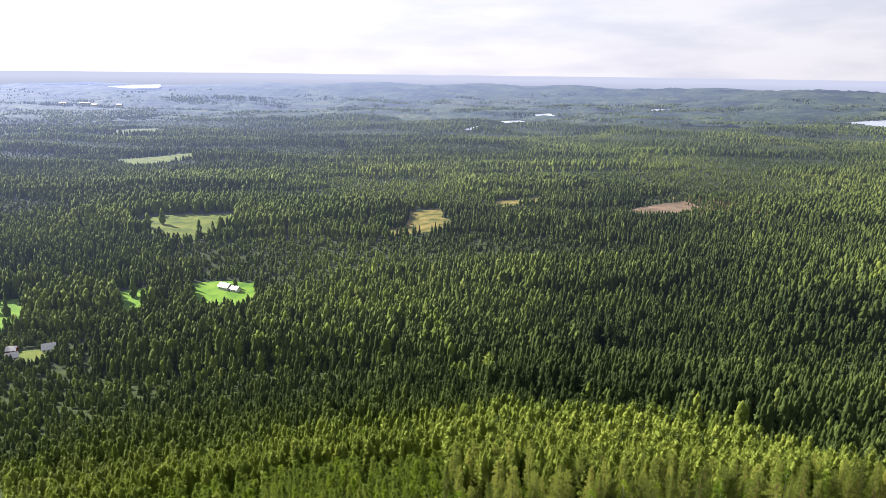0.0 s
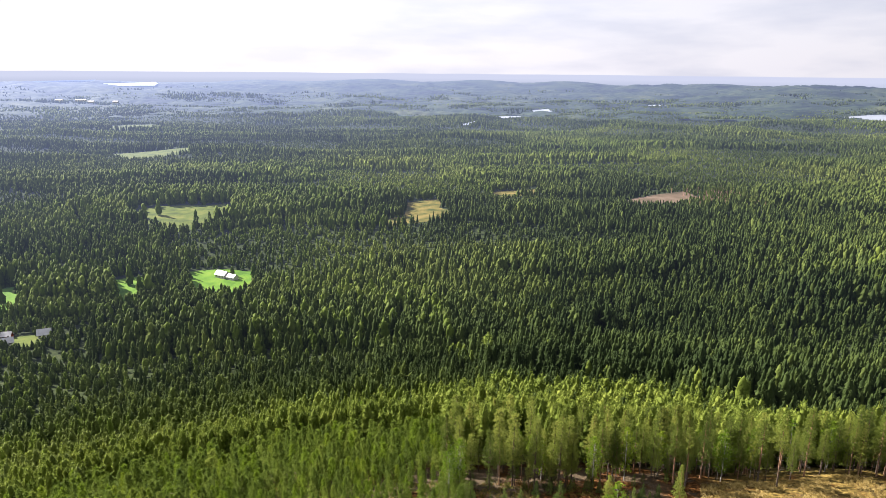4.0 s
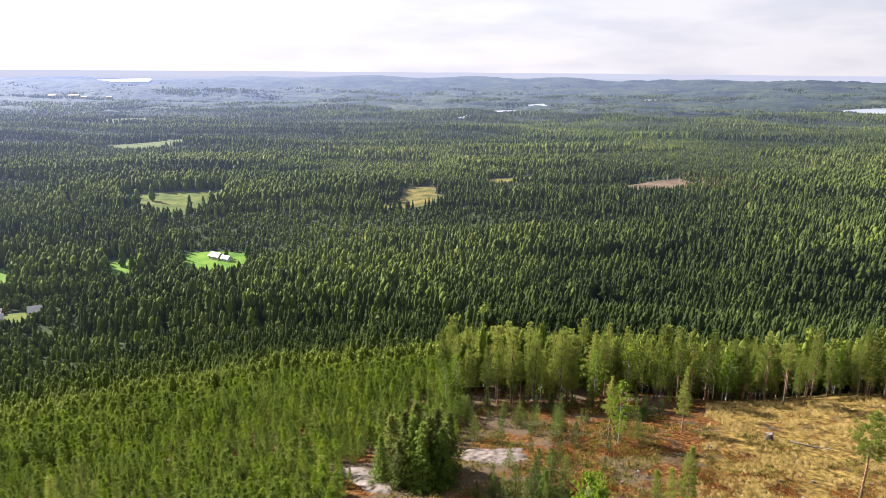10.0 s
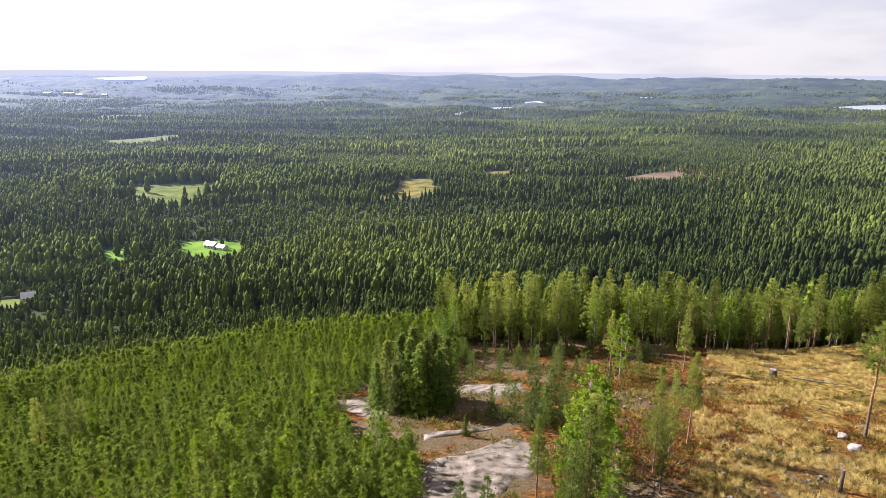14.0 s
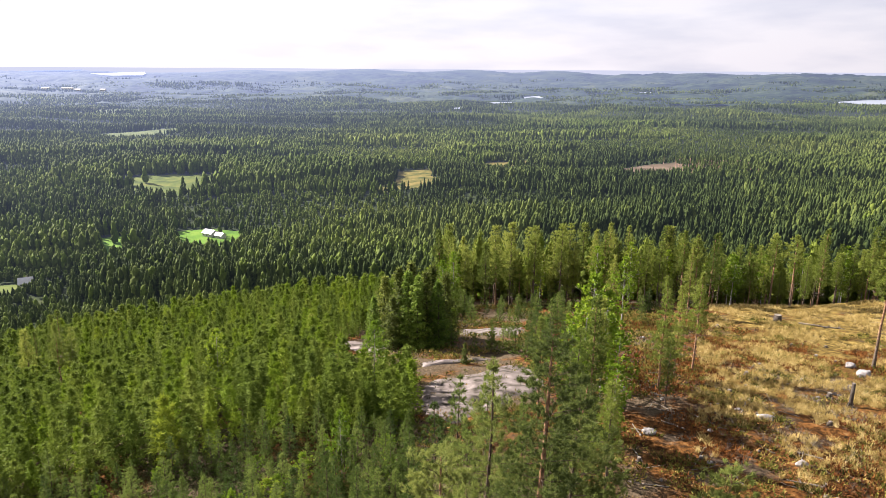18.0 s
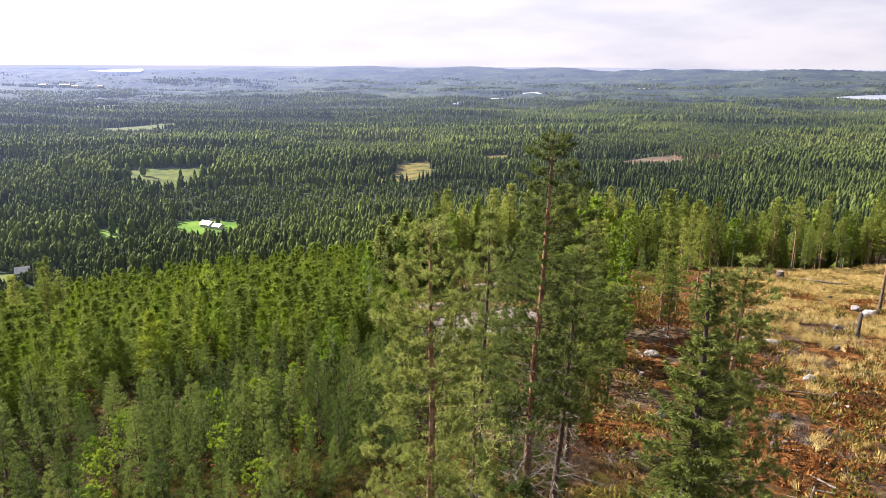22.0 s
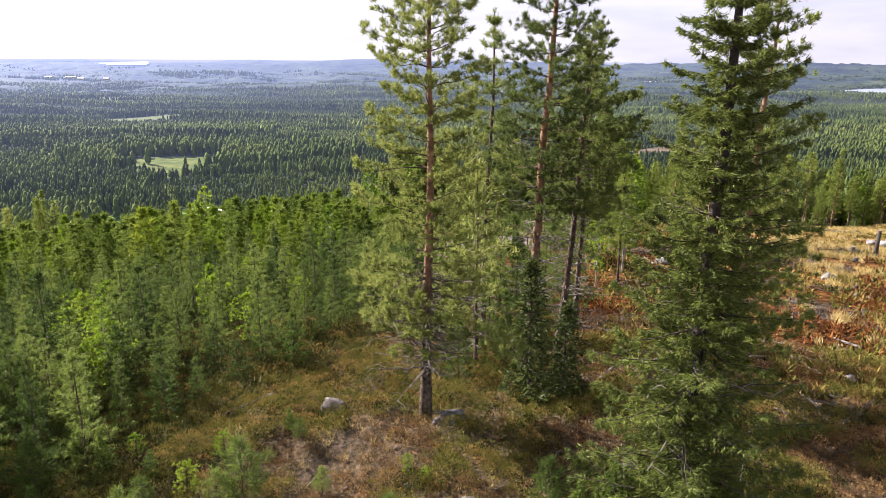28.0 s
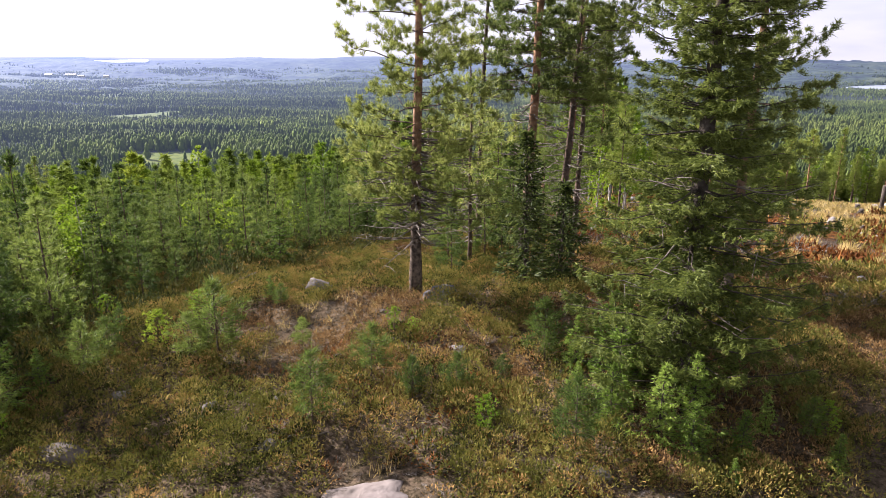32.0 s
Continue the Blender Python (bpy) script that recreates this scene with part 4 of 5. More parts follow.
# single trees; the pine at (-13.6, 14.8) is out of view, added to shade the heather
for x, y, h in ((20.5, 57.4, 11.5), (26.4, 64.6, 11.0), (23.2, 61.0, 10.0), (19.9, 53.6, 6.5),  (9.5, 43.0, 10.5), (11.5, 46.5, 12.0), (8.2, 50.0, 9.5),
                (13.2, 52.0, 10.5), (11.0, 38.5, 8.0), (26.0, 96.0, 11.0), (38.3, 98.4, 11.5), (-48, 73, 9.5), (-45, 75, 11.0), (-47, 77, 10.5), (-41, 70, 8.5), (-13.6, 14.8, 9.0), (-43.5, 71.5, 9.5), (-50, 78, 9.0)):
    put(OLD, x, y, h, 12.0)
for x, y, h in ((49.0, 70.0, 14.5), (62.3, 120.9, 14.0), (64.3, 117.3, 14.0), (46.0, 116.0, 12.5)):
    put(BARE, x, y, h, 13.0)
for x, y, h in ((13.5, 55.5, 12.0), (27.0, 94.0, 10.5), (-10.4, 19.6, 3.4), (10.2, 48.0, 9.0), (-31, 223, 12.0), (-6.5, 40.0, 5.5), (-22, 62, 7.0), (-6.0, 58.0, 7.5)):
    put(BIRCH, x, y, h, 9.0)
for x, y, h in ((-2.6, 77, 9.5), (-5.0, 79.5, 10.5), (-7.0, 82, 9.5), (-3.5, 82, 11.0), (-0.8, 80.0, 10.5), (0.0, 77, 8.5), (-5.6, 77.2, 7.0), (0.8, 82, 9.5), (-8.2, 80.0, 7.0), (-1.5, 84.5, 9.5), (-3.8, 78.5, 10.0), (-1.6, 78.4, 9.8),
                (12.2, 71.6, 4.5), (2.8, 68.0, 2.5)):
    put(FIRS, x, y, h, 8.0)

# the stand along the far edge of the felled ground
n = 0
while n < 290:
    a = radians(rng.uniform(0.0, 38))
    r = float(edge(math.sin(a), math.cos(a))) + 34 * rng.uniform() ** 1.3 + 3 * float(lattice(a * 40, 0, 1, 97))
    x, y = r * math.sin(a), r * math.cos(a)
    if rng.uniform() < 0.12:
        put(BIRCH, x, y, rng.uniform(8.0, 12.0), 9.0)
    else:
        put(OLD, x, y, rng.uniform(6.5, 16.0), 12.0)
    n += 1
for _ in range(64):
    a = radians(rng.uniform(1.5, 22))
    r = float(edge(math.sin(a), math.cos(a))) - rng.uniform(-4, 11)
    put(YOUNG, r * math.sin(a), r * math.cos(a), rng.uniform(1.6, 4.8), 4.5)

# young trees scattered between the bare rocks
for x, y, h in ((1.5, 76.7, 3.2), (4.2, 73.6, 2.6), (6.4, 76.4, 3.6), (9.2, 83.8, 4.0), (14.3, 98.6, 4.6), (11.9, 76.4, 4.4), (16.5, 86.0, 3.6), (20.0, 92.0, 4.4), (24.5, 90.0, 3.2), (13.0, 90.0, 2.8), (18.0, 97.0, 5.0), (31.0, 97.5, 4.2), (9.0, 95.0, 4.2), (5.0, 97.0, 5.0), (22.0, 82.0, 2.4), (15.6, 66.0, 5.6), (10.8, 71.0, 6.0), (8.8, 72.5, 5.0), (12.8, 73.0, 6.6), (14.0, 70.0, 5.2), (11.5, 74.5, 6.2), (9.9, 69.8, 4.5), (13.6, 75.5, 6.0), (7.5, 73.5, 3.8), (6.2, 73.5, 3.4), (14.8, 72.6, 6.4), (12.0, 69.4, 4.2)):
    put(YOUNG, x, y, h, 4.5)
for x, y, h in ((12.9, 44.6, 7.0), (14.6, 50.5, 8.0), (16.0, 61.5, 9.0), (10.2, 40.6, 5.5), (15.2, 57.8, 9.5), (12.6, 54.2, 10.0), (14.4, 54.6, 10.5)):
    put(BIRCH, x, y, h, 9.0)
for x, y, h in ((3.6, 9.7, 1.3), (3.9, 10.5, 1.9), (4.3, 9.3, 1.5), (4.0, 11.4, 1.8), (3.4, 11.8, 1.3), (4.7, 8.9, 1.1), (3.2, 10.6, 1.0), (4.9, 9.5, 1.6), (5.6, 9.1, 1.0), (6.3, 9.8, 0.8), (5.2, 8.4, 0.6),
                (3.0, 12.6, 0.9), (4.5, 12.3, 1.6), (6.4, 11.6, 1.0), (7.0, 8.8, 0.7)):
    put(FIRLET, x, y, h, 2.0)

SLABS = {
    "bedrock_1": [(-2.9, 59.1), (-2.6, 52.0), (1.5, 50.5), (6.5, 54), (10.6, 58.5), (10.8, 63.2), (7.6, 66.2), (2.0, 64.5)],
    "bedrock_2": [(-16.5, 87.5), (-12.0, 88.0), (-5.8, 78.5), (-5.6, 75.0), (-10.0, 77.0)],
    "bedrock_3": [(3.5, 92.5), (12.5, 92.0), (12.0, 86.0), (5.5, 84.5), (2.0, 88.0)],
    "bedrock_4": [(-2.0, 68.2), (6.0, 71.8), (6.2, 70.4), (-1.6, 66.8)],
    "bedrock_5": [(-1.0, 8.1), (-0.4, 8.3), (0.2, 8.2), (0.35, 7.0), (-1.3, 6.9)],
}

# the thicket of young pines
spots, tried = np.zeros((0, 2)), 0
while len(spots) < 2000 and tried < 90000:
    tried += 1
    r = math.sqrt(rng.uniform(13.5 ** 2, 132 ** 2)) if rng.uniform() > 0.12 else rng.uniform(13.5, 30)
    a = rng.uniform(-39, 1.5)
    if a > -2.6 and r < 92:
        continue
    x, y = r * math.sin(radians(a)), r * math.cos(radians(a))
    if r < np.interp(a, (-40, -31, -25, -17, -10, -4), (13.5, 15.0, 17.0, 20.5, 24.0, 27.0)) + 3 * float(lattice(x, y, 4, 61)) - 1:
        continue
    if (abs(x + 3) < 9 and 62 < y < 94) or any(bool(inside(p, np.array([x]), np.array([y]))[0]) for p in SLABS.values()):
        continue
    gap = (0.9 + 0.006 * r) * (0.75 + 0.6 * float(lattice(x, y, 9, 62)))
    if len(spots) and (((spots - (x, y)) ** 2).sum(1) < gap * gap).any():
        continue
    spots = np.concatenate([spots, [(x, y)]])
spots = spots[np.argsort((spots ** 2).sum(1))]
for x, y in spots[:280]:
    if rng.uniform() < 0.10:
        put(SHRUB, x, y, rng.uniform(1.4, 3.0), 1.6)
        continue
    put(YOUNG, x, y, rng.uniform(1.8, 4.3) * (0.85 if x * x + y * y < 900 else 1.0), 4.5)
rest = spots[280:]
shapes = []
for k in range(6):
    g = np.random.default_rng(300 + k)
    _, _, crown, _ = tree_parts(g, "spruce" if k % 2 else "pine", tall=1.0, start=0.05, spread=0.24, levels=13, per=5, step=0.05, blades=6, fine=True, length=0.07, width=0.019, trunk_r=0.01, shape="spruce")
    shapes.append(crown)
rr_ = np.sqrt(rng.uniform(122 ** 2, 186 ** 2, 620))
aa_ = np.radians(rng.uniform(-39, 1, 620))
rest = np.concatenate([rest, np.stack([rr_ * np.sin(aa_), rr_ * np.cos(aa_)], -1)])
pale = rng.uniform(0, 1, len(rest)) < 0.24
for sel, mat, name in ((~pale, "thicket_needles", "young_pine_thicket"), (pale, "thicket_birch", "young_birch_thicket")):
    t = rng.uniform(2.6, 5.6, sel.sum()) * np.interp(np.hypot(*rest[sel].T), (118, 150), (1.0, 1.7))
    stuff(name, planted(rng, shapes, rest[sel, 0], rest[sel, 1], t), M[mat], "dense thicket of young trees on the slope", "thicket")

# young trees that fill the ground under and behind the tall pines
for x, y, h in ((1.0, 19.6, 2.6), (2.2, 22.6, 3.8), (0.4, 24.4, 4.2), (3.4, 25.2, 4.4), (1.2, 28.6, 5.0), (3.2, 30.4, 5.2), (5.4, 30.8, 4.6), (4.2, 34.0, 5.4), (1.8, 36.0, 5.6),
                (-0.8, 32.0, 5.0), (6.4, 35.5, 5.0), (-1.2, 27.0, 4.2), (7.2, 31.5, 3.6), (3.0, 39.0, 5.8), (5.8, 41.0, 6.0), (-0.2, 40.5, 5.6), (1.4, 44.5, 6.2), (-1.8, 36.5, 5.2), (4.6, 27.4, 3.4), (2.6, 20.4, 2.2),
                (5.4, 24.8, 2.8), (0.9, 21.8, 3.0), (7.6, 38.0, 5.0), (3.8, 46.5, 6.0)):
    put(YOUNG, x, y, h, 4.5)

# young pines, mostly out of view, added to cast shade over the heather
for x, y, h in ((-13.2, 17.2, 5.0), (-12.3, 19.6, 4.6), (-10.4, 22.5, 3.9), (-9.7, 10.2, 4.2), (-10.6, 9.2, 4.8)):
    put(YOUNG, x, y, h, 4.5)

# saplings in the heather
for x, y, h in ((-0.6, 11.06, 1.25), (-1.4, 9.4, 1.45), (-4.02, 12.63, 1.9), (-4.5, 12.3, 1.2), (2.86, 12.36, 1.5), (2.86, 8.9, 1.4), (-2.3, 13.0, 0.8), (0.2, 10.4, 0.9), (-6.2, 11.4, 1.3), (-7.0, 9.6, 1.5), (-8.6, 12.5, 1.8), (6.9, 9.5, 0.9), (1.0, 10.6, 0.9), (-3.2, 14.9, 0.7), (1.9, 11.4, 0.7), (-6.0, 12.0, 1.1)):
    put(SAPS, x, y, h, 1.5)
for x, y, h in ((1.43, 9.4, 0.85), (-5.35, 12.8, 1.1), (-0.32, 13.3, 0.7), (0.1, 13.0, 0.55), (7.2, 9.6, 0.8), (-6.6, 9.2, 0.8), (-4.9, 14.2, 0.9), (-10.8, 20.6, 2.6), (-7.2, 14.4, 0.8)):
    put(SHRUB, x, y, h, 1.6)
for x, y, h in ((-7.71, 13.75, 1.2), (-7.3, 10.3, 2.0), (-6.85, 11.0, 1.0), (-7.9, 11.3, 1.4), (-8.8, 10.9, 1.6), (-3.6, 15.5, 0.7), (-4.87, 21.8, 2.2), (-6.4, 13.4, 0.9), (-8.9, 14.8, 1.0)):
    put(FIRLET, x, y, h, 2.0)

for ob in PATTERNS:
    for o in (*ob.children_recursive, ob):
        bpy.data.objects.remove(o)


# ---- stones and bare rock ----
def stone_shape(seed, size, steps=2):
    g = np.random.default_rng(seed)
    bm = bmesh.new()
    bmesh.ops.create_icosphere(bm, subdivisions=steps, radius=1.0)
    cuts = [unit(g.normal(0, 1, 3)) for _ in range(9)]
    for v in bm.verts:
        p = np.array(v.co)
        for c in cuts:
            d = p @ c
            if d > 0.72:
                p = p - c * (d - 0.72)
        p = p * (1 + 0.06 * g.normal())
        v.co = p * np.array(size) / 2
    bm.verts.ensure_lookup_table()
    verts = np.array([v.co for v in bm.verts])
    tris = np.array([[v.index for v in f.verts] for f in bm.faces])
    bm.free()
    return verts, tris


def stone(x, y, size, mat, seed, label, turn=0.0):
    ob = tagged(new("stone", mesh_of("stone", *stone_shape(seed, size, 3 if max(size) > 0.7 else 2), M[mat], True)), label, "stone", "stones on the knoll")
    ob.matrix_world = pose(x, y, float(height(x, y)) + size[2] * 0.18, 0, 0, turn)
    return ob


stone(-2.75, 17.3, (0.85, 0.65, 0.72), "granite", 1, "rounded brown-grey boulder in the heather", 20)
stone(0.62, 16.35, (1.05, 0.8, 0.62), "dark_stone", 2, "dark grey boulder at the pine's foot", 25)
stone(44.9, 65.2, (1.7, 1.4, 1.5), "pale_stone", 3, "white boulder on the felled ground")
stone(46.1, 69.5, (1.3, 1.2, 1.0), "pale_stone", 4, "pale boulder on the felled ground")
stone(17.1, 57.2, (0.8, 0.8, 0.9), "pale_stone", 5, "white stone beside the path")
stone(27.1, 50.3, (1.7, 1.0, 0.7), "pale_stone", 6, "long pale stone on the felled ground")
stone(13.3, 35.0, (0.9, 0.6, 0.5), "pale_stone", 7, "white stone among rusty shrubs")
stone(25.8, 42.0, (0.9, 0.7, 0.7), "pale_stone", 8, "pale stone on the felled ground")
stone(16.6, 47.4, (1.1, 0.8, 0.6), "pale_stone", 9, "pale stone on the felled ground")
stone(-5.4, 9.0, (1.0, 0.6, 0.4), "bedrock", 10, "mossy low boulder in heather")
stone(1.06, 12.47, (0.42, 0.3, 0.2), "pale_stone", 11, "small whitish stone in the heather")
stone(2.33, 11.3, (0.38, 0.26, 0.18), "pale_stone", 12, "small whitish stone in the heather", 40)
stone(-5.19, 10.9, (0.6, 0.4, 0.16), "granite", 13, "flat grey stone on bare soil", 15)
stone(-3.46, 10.4, (0.35, 0.25, 0.14), "granite", 14, "small grey stone on bare soil", 70)
for k in range(60):
    a, r = radians(rng.uniform(12, 36)), rng.uniform(22, 100)
    s = rng.uniform(0.15, 0.5)
    stone(r * math.sin(a), r * math.cos(a), (s * 1.3, s, s * 0.8), ("pale_stone", "granite", "granite")[k % 3], 40 + k % 9, "small grey stone on the felled ground", rng.uniform(0, 360))
for k in range(26):
    a, r = radians(rng.uniform(-30, 30)), rng.uniform(9, 19)
    s = rng.uniform(0.12, 0.35)
    stone(r * math.sin(a), r * math.cos(a), (s * 1.4, s, s * 0.6), "granite", 60 + k % 6, "small grey stone in the heather", rng.uniform(0, 360))


def bedrock(name, poly, rise, seed):
    p = np.asarray(poly, float)
    fine = []
    for a, b in zip(p, np.roll(p, -1, 0)):
        fine += [a + (b - a) * k / 7 for k in range(7)]
    p = np.array(fine)
    c = p.mean(0)
    p = c + (p - c) * (1 + 0.35 * (lattice(p[:, 0], p[:, 1], np.ptp(p, 0).max() * 0.16, seed) - 0.5))[:, None]
    n, rings = len(p), 14
    xy = np.concatenate([c[None]] + [c + (p - c) * (k + 1) / rings for k in range(rings)])
    q = np.concatenate([[0.0]] + [np.full(n, (k + 1) / rings) for k in range(rings)])
    size = np.ptp(p, 0).max()
    steps = np.round(lattice(xy[:, 0] * 1.6, xy[:, 1], size * 0.2, seed + 1) * 5) / 5
    z = height(xy[:, 0], xy[:, 1]) + rise * (1 - q ** 3) * (0.45 + 0.8 * steps) + 0.3 * rise * (lattice(xy[:, 0], xy[:, 1], size * 0.06, seed + 2) - 0.4) - 0.4 * rise * (q > 0.99)
    f = [[0, 1 + j, 1 + (j + 1) % n] for j in range(n)]
    for k in range(rings - 1):
        a, b = 1 + k * n, 1 + (k + 1) * n
        for j in range(n):
            j2 = (j + 1) % n
            f += [[a + j, b + j, b + j2], [a + j, b + j2, a + j2]]
    tagged(new(name, mesh_of(name, np.column_stack([xy, z]), np.array(f), M["bedrock"], True)), "bare pinkish-grey bedrock with moss in its cracks", "bedrock", kind="structure")


for k, (key, poly) in enumerate(SLABS.items()):
    bedrock(key, poly, 0.32 if k < 4 else 0.13, 70 + k)


# ---- wood on the ground ----
def log(x, y, turn, length, radius, label, mat="dead_wood", pitch=0.0):
    g = np.random.default_rng(int(abs(x * 31 + y * 17)))
    q = np.linspace(0, 1, 6)
    p = np.stack([(q - 0.5) * length, g.normal(0, length * 0.012, 6), g.normal(0, radius * 0.2, 6)], -1)
    ob = thing("fallen_branch" if radius < 0.09 else "fallen_log", pose(x, y, float(height(x, y)) + radius * 1.2, 0, pitch, turn), label, "deadwood", "wood on the ground")
    part("stem", tube(p, np.linspace(radius, radius * 0.45, 6), 7), M[mat], ob, smooth=True)
    for k in range(int(length * 1.2)):
        s = g.uniform(0.25, 0.95)
        a = g.uniform(-1, 1)
        tip = np.array([0.5 * g.uniform(0.3, 1), a * 0.5, abs(g.normal(0, 0.25))]) * (0.5 + radius * 3)
        base = np.array([np.interp(s, q, p[:, i]) for i in range(3)])
        part("twig", tube(np.stack([base, base + tip * 0.5 + [0, 0, 0.05], base + tip]), np.array([0.35, 0.25, 0.1]) * radius, 4), M[mat], ob)
    return ob


log(-1.75, 9.05, 24, 1.3, 0.028, "straight grey fallen branch beside bare rock")
log(-6.1, 16.9, 12, 3.6, 0.04, "bleached dead branch leaning over the shrubs", pitch=-20)
log(-4.9, 17.2, 16, 2.2, 0.03, "thin bleached dead branch in the shrubs", pitch=-8)
log(-9.6, 15.0, 75, 2.0, 0.03, "thin grey dead branch leaning in shrubs", pitch=-30)
log(15.7, 23.8, -20, 2.4, 0.09, "grey fallen log on the felled ground")
log(17.5, 26.5, 55, 1.6, 0.08, "short pale log on the felled ground")
log(56.5, 93.5, -25, 6.0, 0.16, "grey fallen log in dry grass")
for k in range(120):
    a, r = radians(rng.uniform(12, 36)), rng.uniform(19, 80)
    log(r * math.sin(a), r * math.cos(a), rng.uniform(0, 180), rng.uniform(0.8, 2.8), rng.uniform(0.03, 0.09), "grey felling waste on the cleared ground")
for k in range(12):
    a, r = radians(rng.uniform(-30, 30)), rng.uniform(9, 19)
    log(r * math.sin(a), r * math.cos(a), rng.uniform(0, 180), rng.uniform(0.4, 1.2), rng.uniform(0.015, 0.03), "thin dry twig in the heather")


def stump(x, y, tall, radius, label, seed=0):
    g = np.random.default_rng(seed)
    ob = thing("tree_stump", pose(x, y, float(height(x, y)), 0, 0, g.uniform(0, 360)), label, "stump", "stumps on the felled ground")
    z = np.array([-0.1, 0.05, 0.4, 0.985, 0.99]) * tall
    part("stem", tube(np.stack([0 * z, 0 * z, z], -1), np.array([1.5, 1.2, 1.0, 0.95, 0.01]) * radius, 10), M["spruce_bark"], ob, smooth=True)
    part("cut_face", tube(np.array([[0, 0, tall * 0.98], [0, 0, tall + 0.012], [0, 0, tall + 0.014]]), [radius * 0.9, radius * 0.88, 0.004], 10), M["dead_wood"], ob, "pale weathered cut face")
    for k in range(4):
        a = k * 1.57 + g.normal(0, 0.3)
        d = np.array([math.cos(a), math.sin(a), 0])
        part("root", tube(np.stack([d * radius * 0.7 + [0, 0, tall * 0.22], d * radius * 1.7 + [0, 0, 0.05], d * radius * 2.6 + [0, 0, -0.1]]), [radius * 0.4, radius * 0.28, radius * 0.1], 5), M["spruce_bark"], ob)
    return ob


stump(37.1, 54.9, 2.3, 0.17, "tall grey broken stump", 1)
stump(50.8, 95.3, 1.3, 0.55, "dark upturned stump in dry grass", 2)
for k in range(34):
    a, r = radians(rng.uniform(15, 36)), rng.uniform(22, 105)
    stump(r * math.sin(a), r * math.cos(a), rng.uniform(0.25, 0.5), rng.uniform(0.12, 0.22), "low grey stump on the felled ground", 10 + k)

# ---- ground cover ----
def wedge(n, r0, r1, a0, a1):
    r = np.sqrt(rng.uniform(r0 * r0, r1 * r1, n))
    a = np.radians(rng.uniform(a0, a1, n))
    return r * np.sin(a), r * np.cos(a)


def off_rock(x, y):
    ok = np.ones(len(x), bool)
    for p in SLABS.values():
        ok &= ~inside(p, x, y)
    return ok


def cushions(name, mat, xs, ys, blades, radius, tall, length, width, label):
    """Low rounded shrubs: leaves and twigs that stand out from domes on the ground."""
    n = len(xs)
    d = unit(rng.normal(0, 1, (n, blades, 3)))
    d[..., 2] = np.abs(d[..., 2])
    size = radius * rng.uniform(0.5, 1.4, (n, 1))
    px, py = xs[:, None] + d[..., 0] * size, ys[:, None] + d[..., 1] * size
    pz = height(px, py) + d[..., 2] * tall * size / radius
    c = np.stack([px, py, pz], -1).reshape(-1, 3)
    ax = (d * [1, 1, 0.8] + [0, 0, 0.5]).reshape(-1, 3)
    v, f = tufts(rng, c, ax, 1, length, width, 0.35, True)
    tone = np.repeat(np.clip(rng.normal(0.5, 0.25, n), 0, 1), blades * 3)
    return stuff(name, (v, f, tone), M[mat], label, "ground cover")


def blades_on(name, mat, xs, ys, blades, length, width, label, loose=0.4):
    v, f = tufts(rng, np.stack([xs, ys, height(xs, ys)], -1), np.tile([0, 0, 1.0], (len(xs), 1)), blades, length, width, loose, True)
    tone = np.repeat(np.clip(rng.normal(0.5, 0.25, len(xs)), 0, 1), blades * 3)
    return stuff(name, (v, f, tone), M[mat], label, "ground cover")


x, y = wedge(12500, 6.5, 30, -40, 40)
trail = np.array([(-0.2, 8.0), (-2.0, 10.2), (-2.9, 12.6), (-2.3, 15.0), (-0.4, 16.9), (2.2, 17.2)])


def off_trail(x, y):
    d = np.full(len(x), 99.0)
    for (x0, y0), (x1, y1) in zip(trail, trail[1:]):
        t = (((x - x0) * (x1 - x0) + (y - y0) * (y1 - y0)) / ((x1 - x0) ** 2 + (y1 - y0) ** 2)).clip(0, 1)
        d = np.minimum(d, np.hypot(x - x0 - t * (x1 - x0), y - y0 - t * (y1 - y0)))
    return d


soil = (off_trail(x, y) < 0.42 * lattice(x, y, 1.5, 83)) | (np.hypot(x - 0.2, y - 8.0) < 0.6) | (lattice(x, y, 1.3, 81) * 0.55 + lattice(x, y, 4, 82) * 0.45 < np.interp(x, (1.0, 3.0), (0.21, 0.21)))
ok = off_rock(x, y) & ~soil & (np.arange(len(x)) < 10800)
lush = lattice(x, y, 1.1, 94) * 0.5 + lattice(x, y, 3.2, 95) * 0.5 + np.interp(x, (0.0, 3.5, 7.0), (0.05, 0.02, -0.14))
leafy = ok & (lush > 0.315)
cushions("heather", "heather", x[leafy], y[leafy], 130, 0.26, 0.34, 0.062, 0.024, "rounded green heather and lingonberry cushions on the knoll")
brown = ok & (lush <= 0.36)
cushions("brown_heather", "brown_heather", x[brown], y[brown], 70, 0.24, 0.20, 0.060, 0.020, "dry brown heather and litter on the knoll")
x, y = wedge(3200, 0.4, 16, 40, 320)
ok = off_rock(x, y) & (lattice(x, y, 3.2, 95) > 0.38)
cushions("heather", "heather", x[ok], y[ok], 40, 0.30, 0.30, 0.10, 0.036, "green heather behind the viewpoint on the knoll")
x, y = wedge(420, 26, 110, -80, -39)
stuff("young_pine_thicket", planted(rng, shapes, x, y, rng.uniform(2.6, 5.6, len(x))), M["thicket_needles"], "thicket of young trees along the slope", "thicket")
x, y = wedge(3200, 8, 60, -38, 26)
ok = off_rock(x, y) & (lattice(x, y, 4, 84) > 0.55)
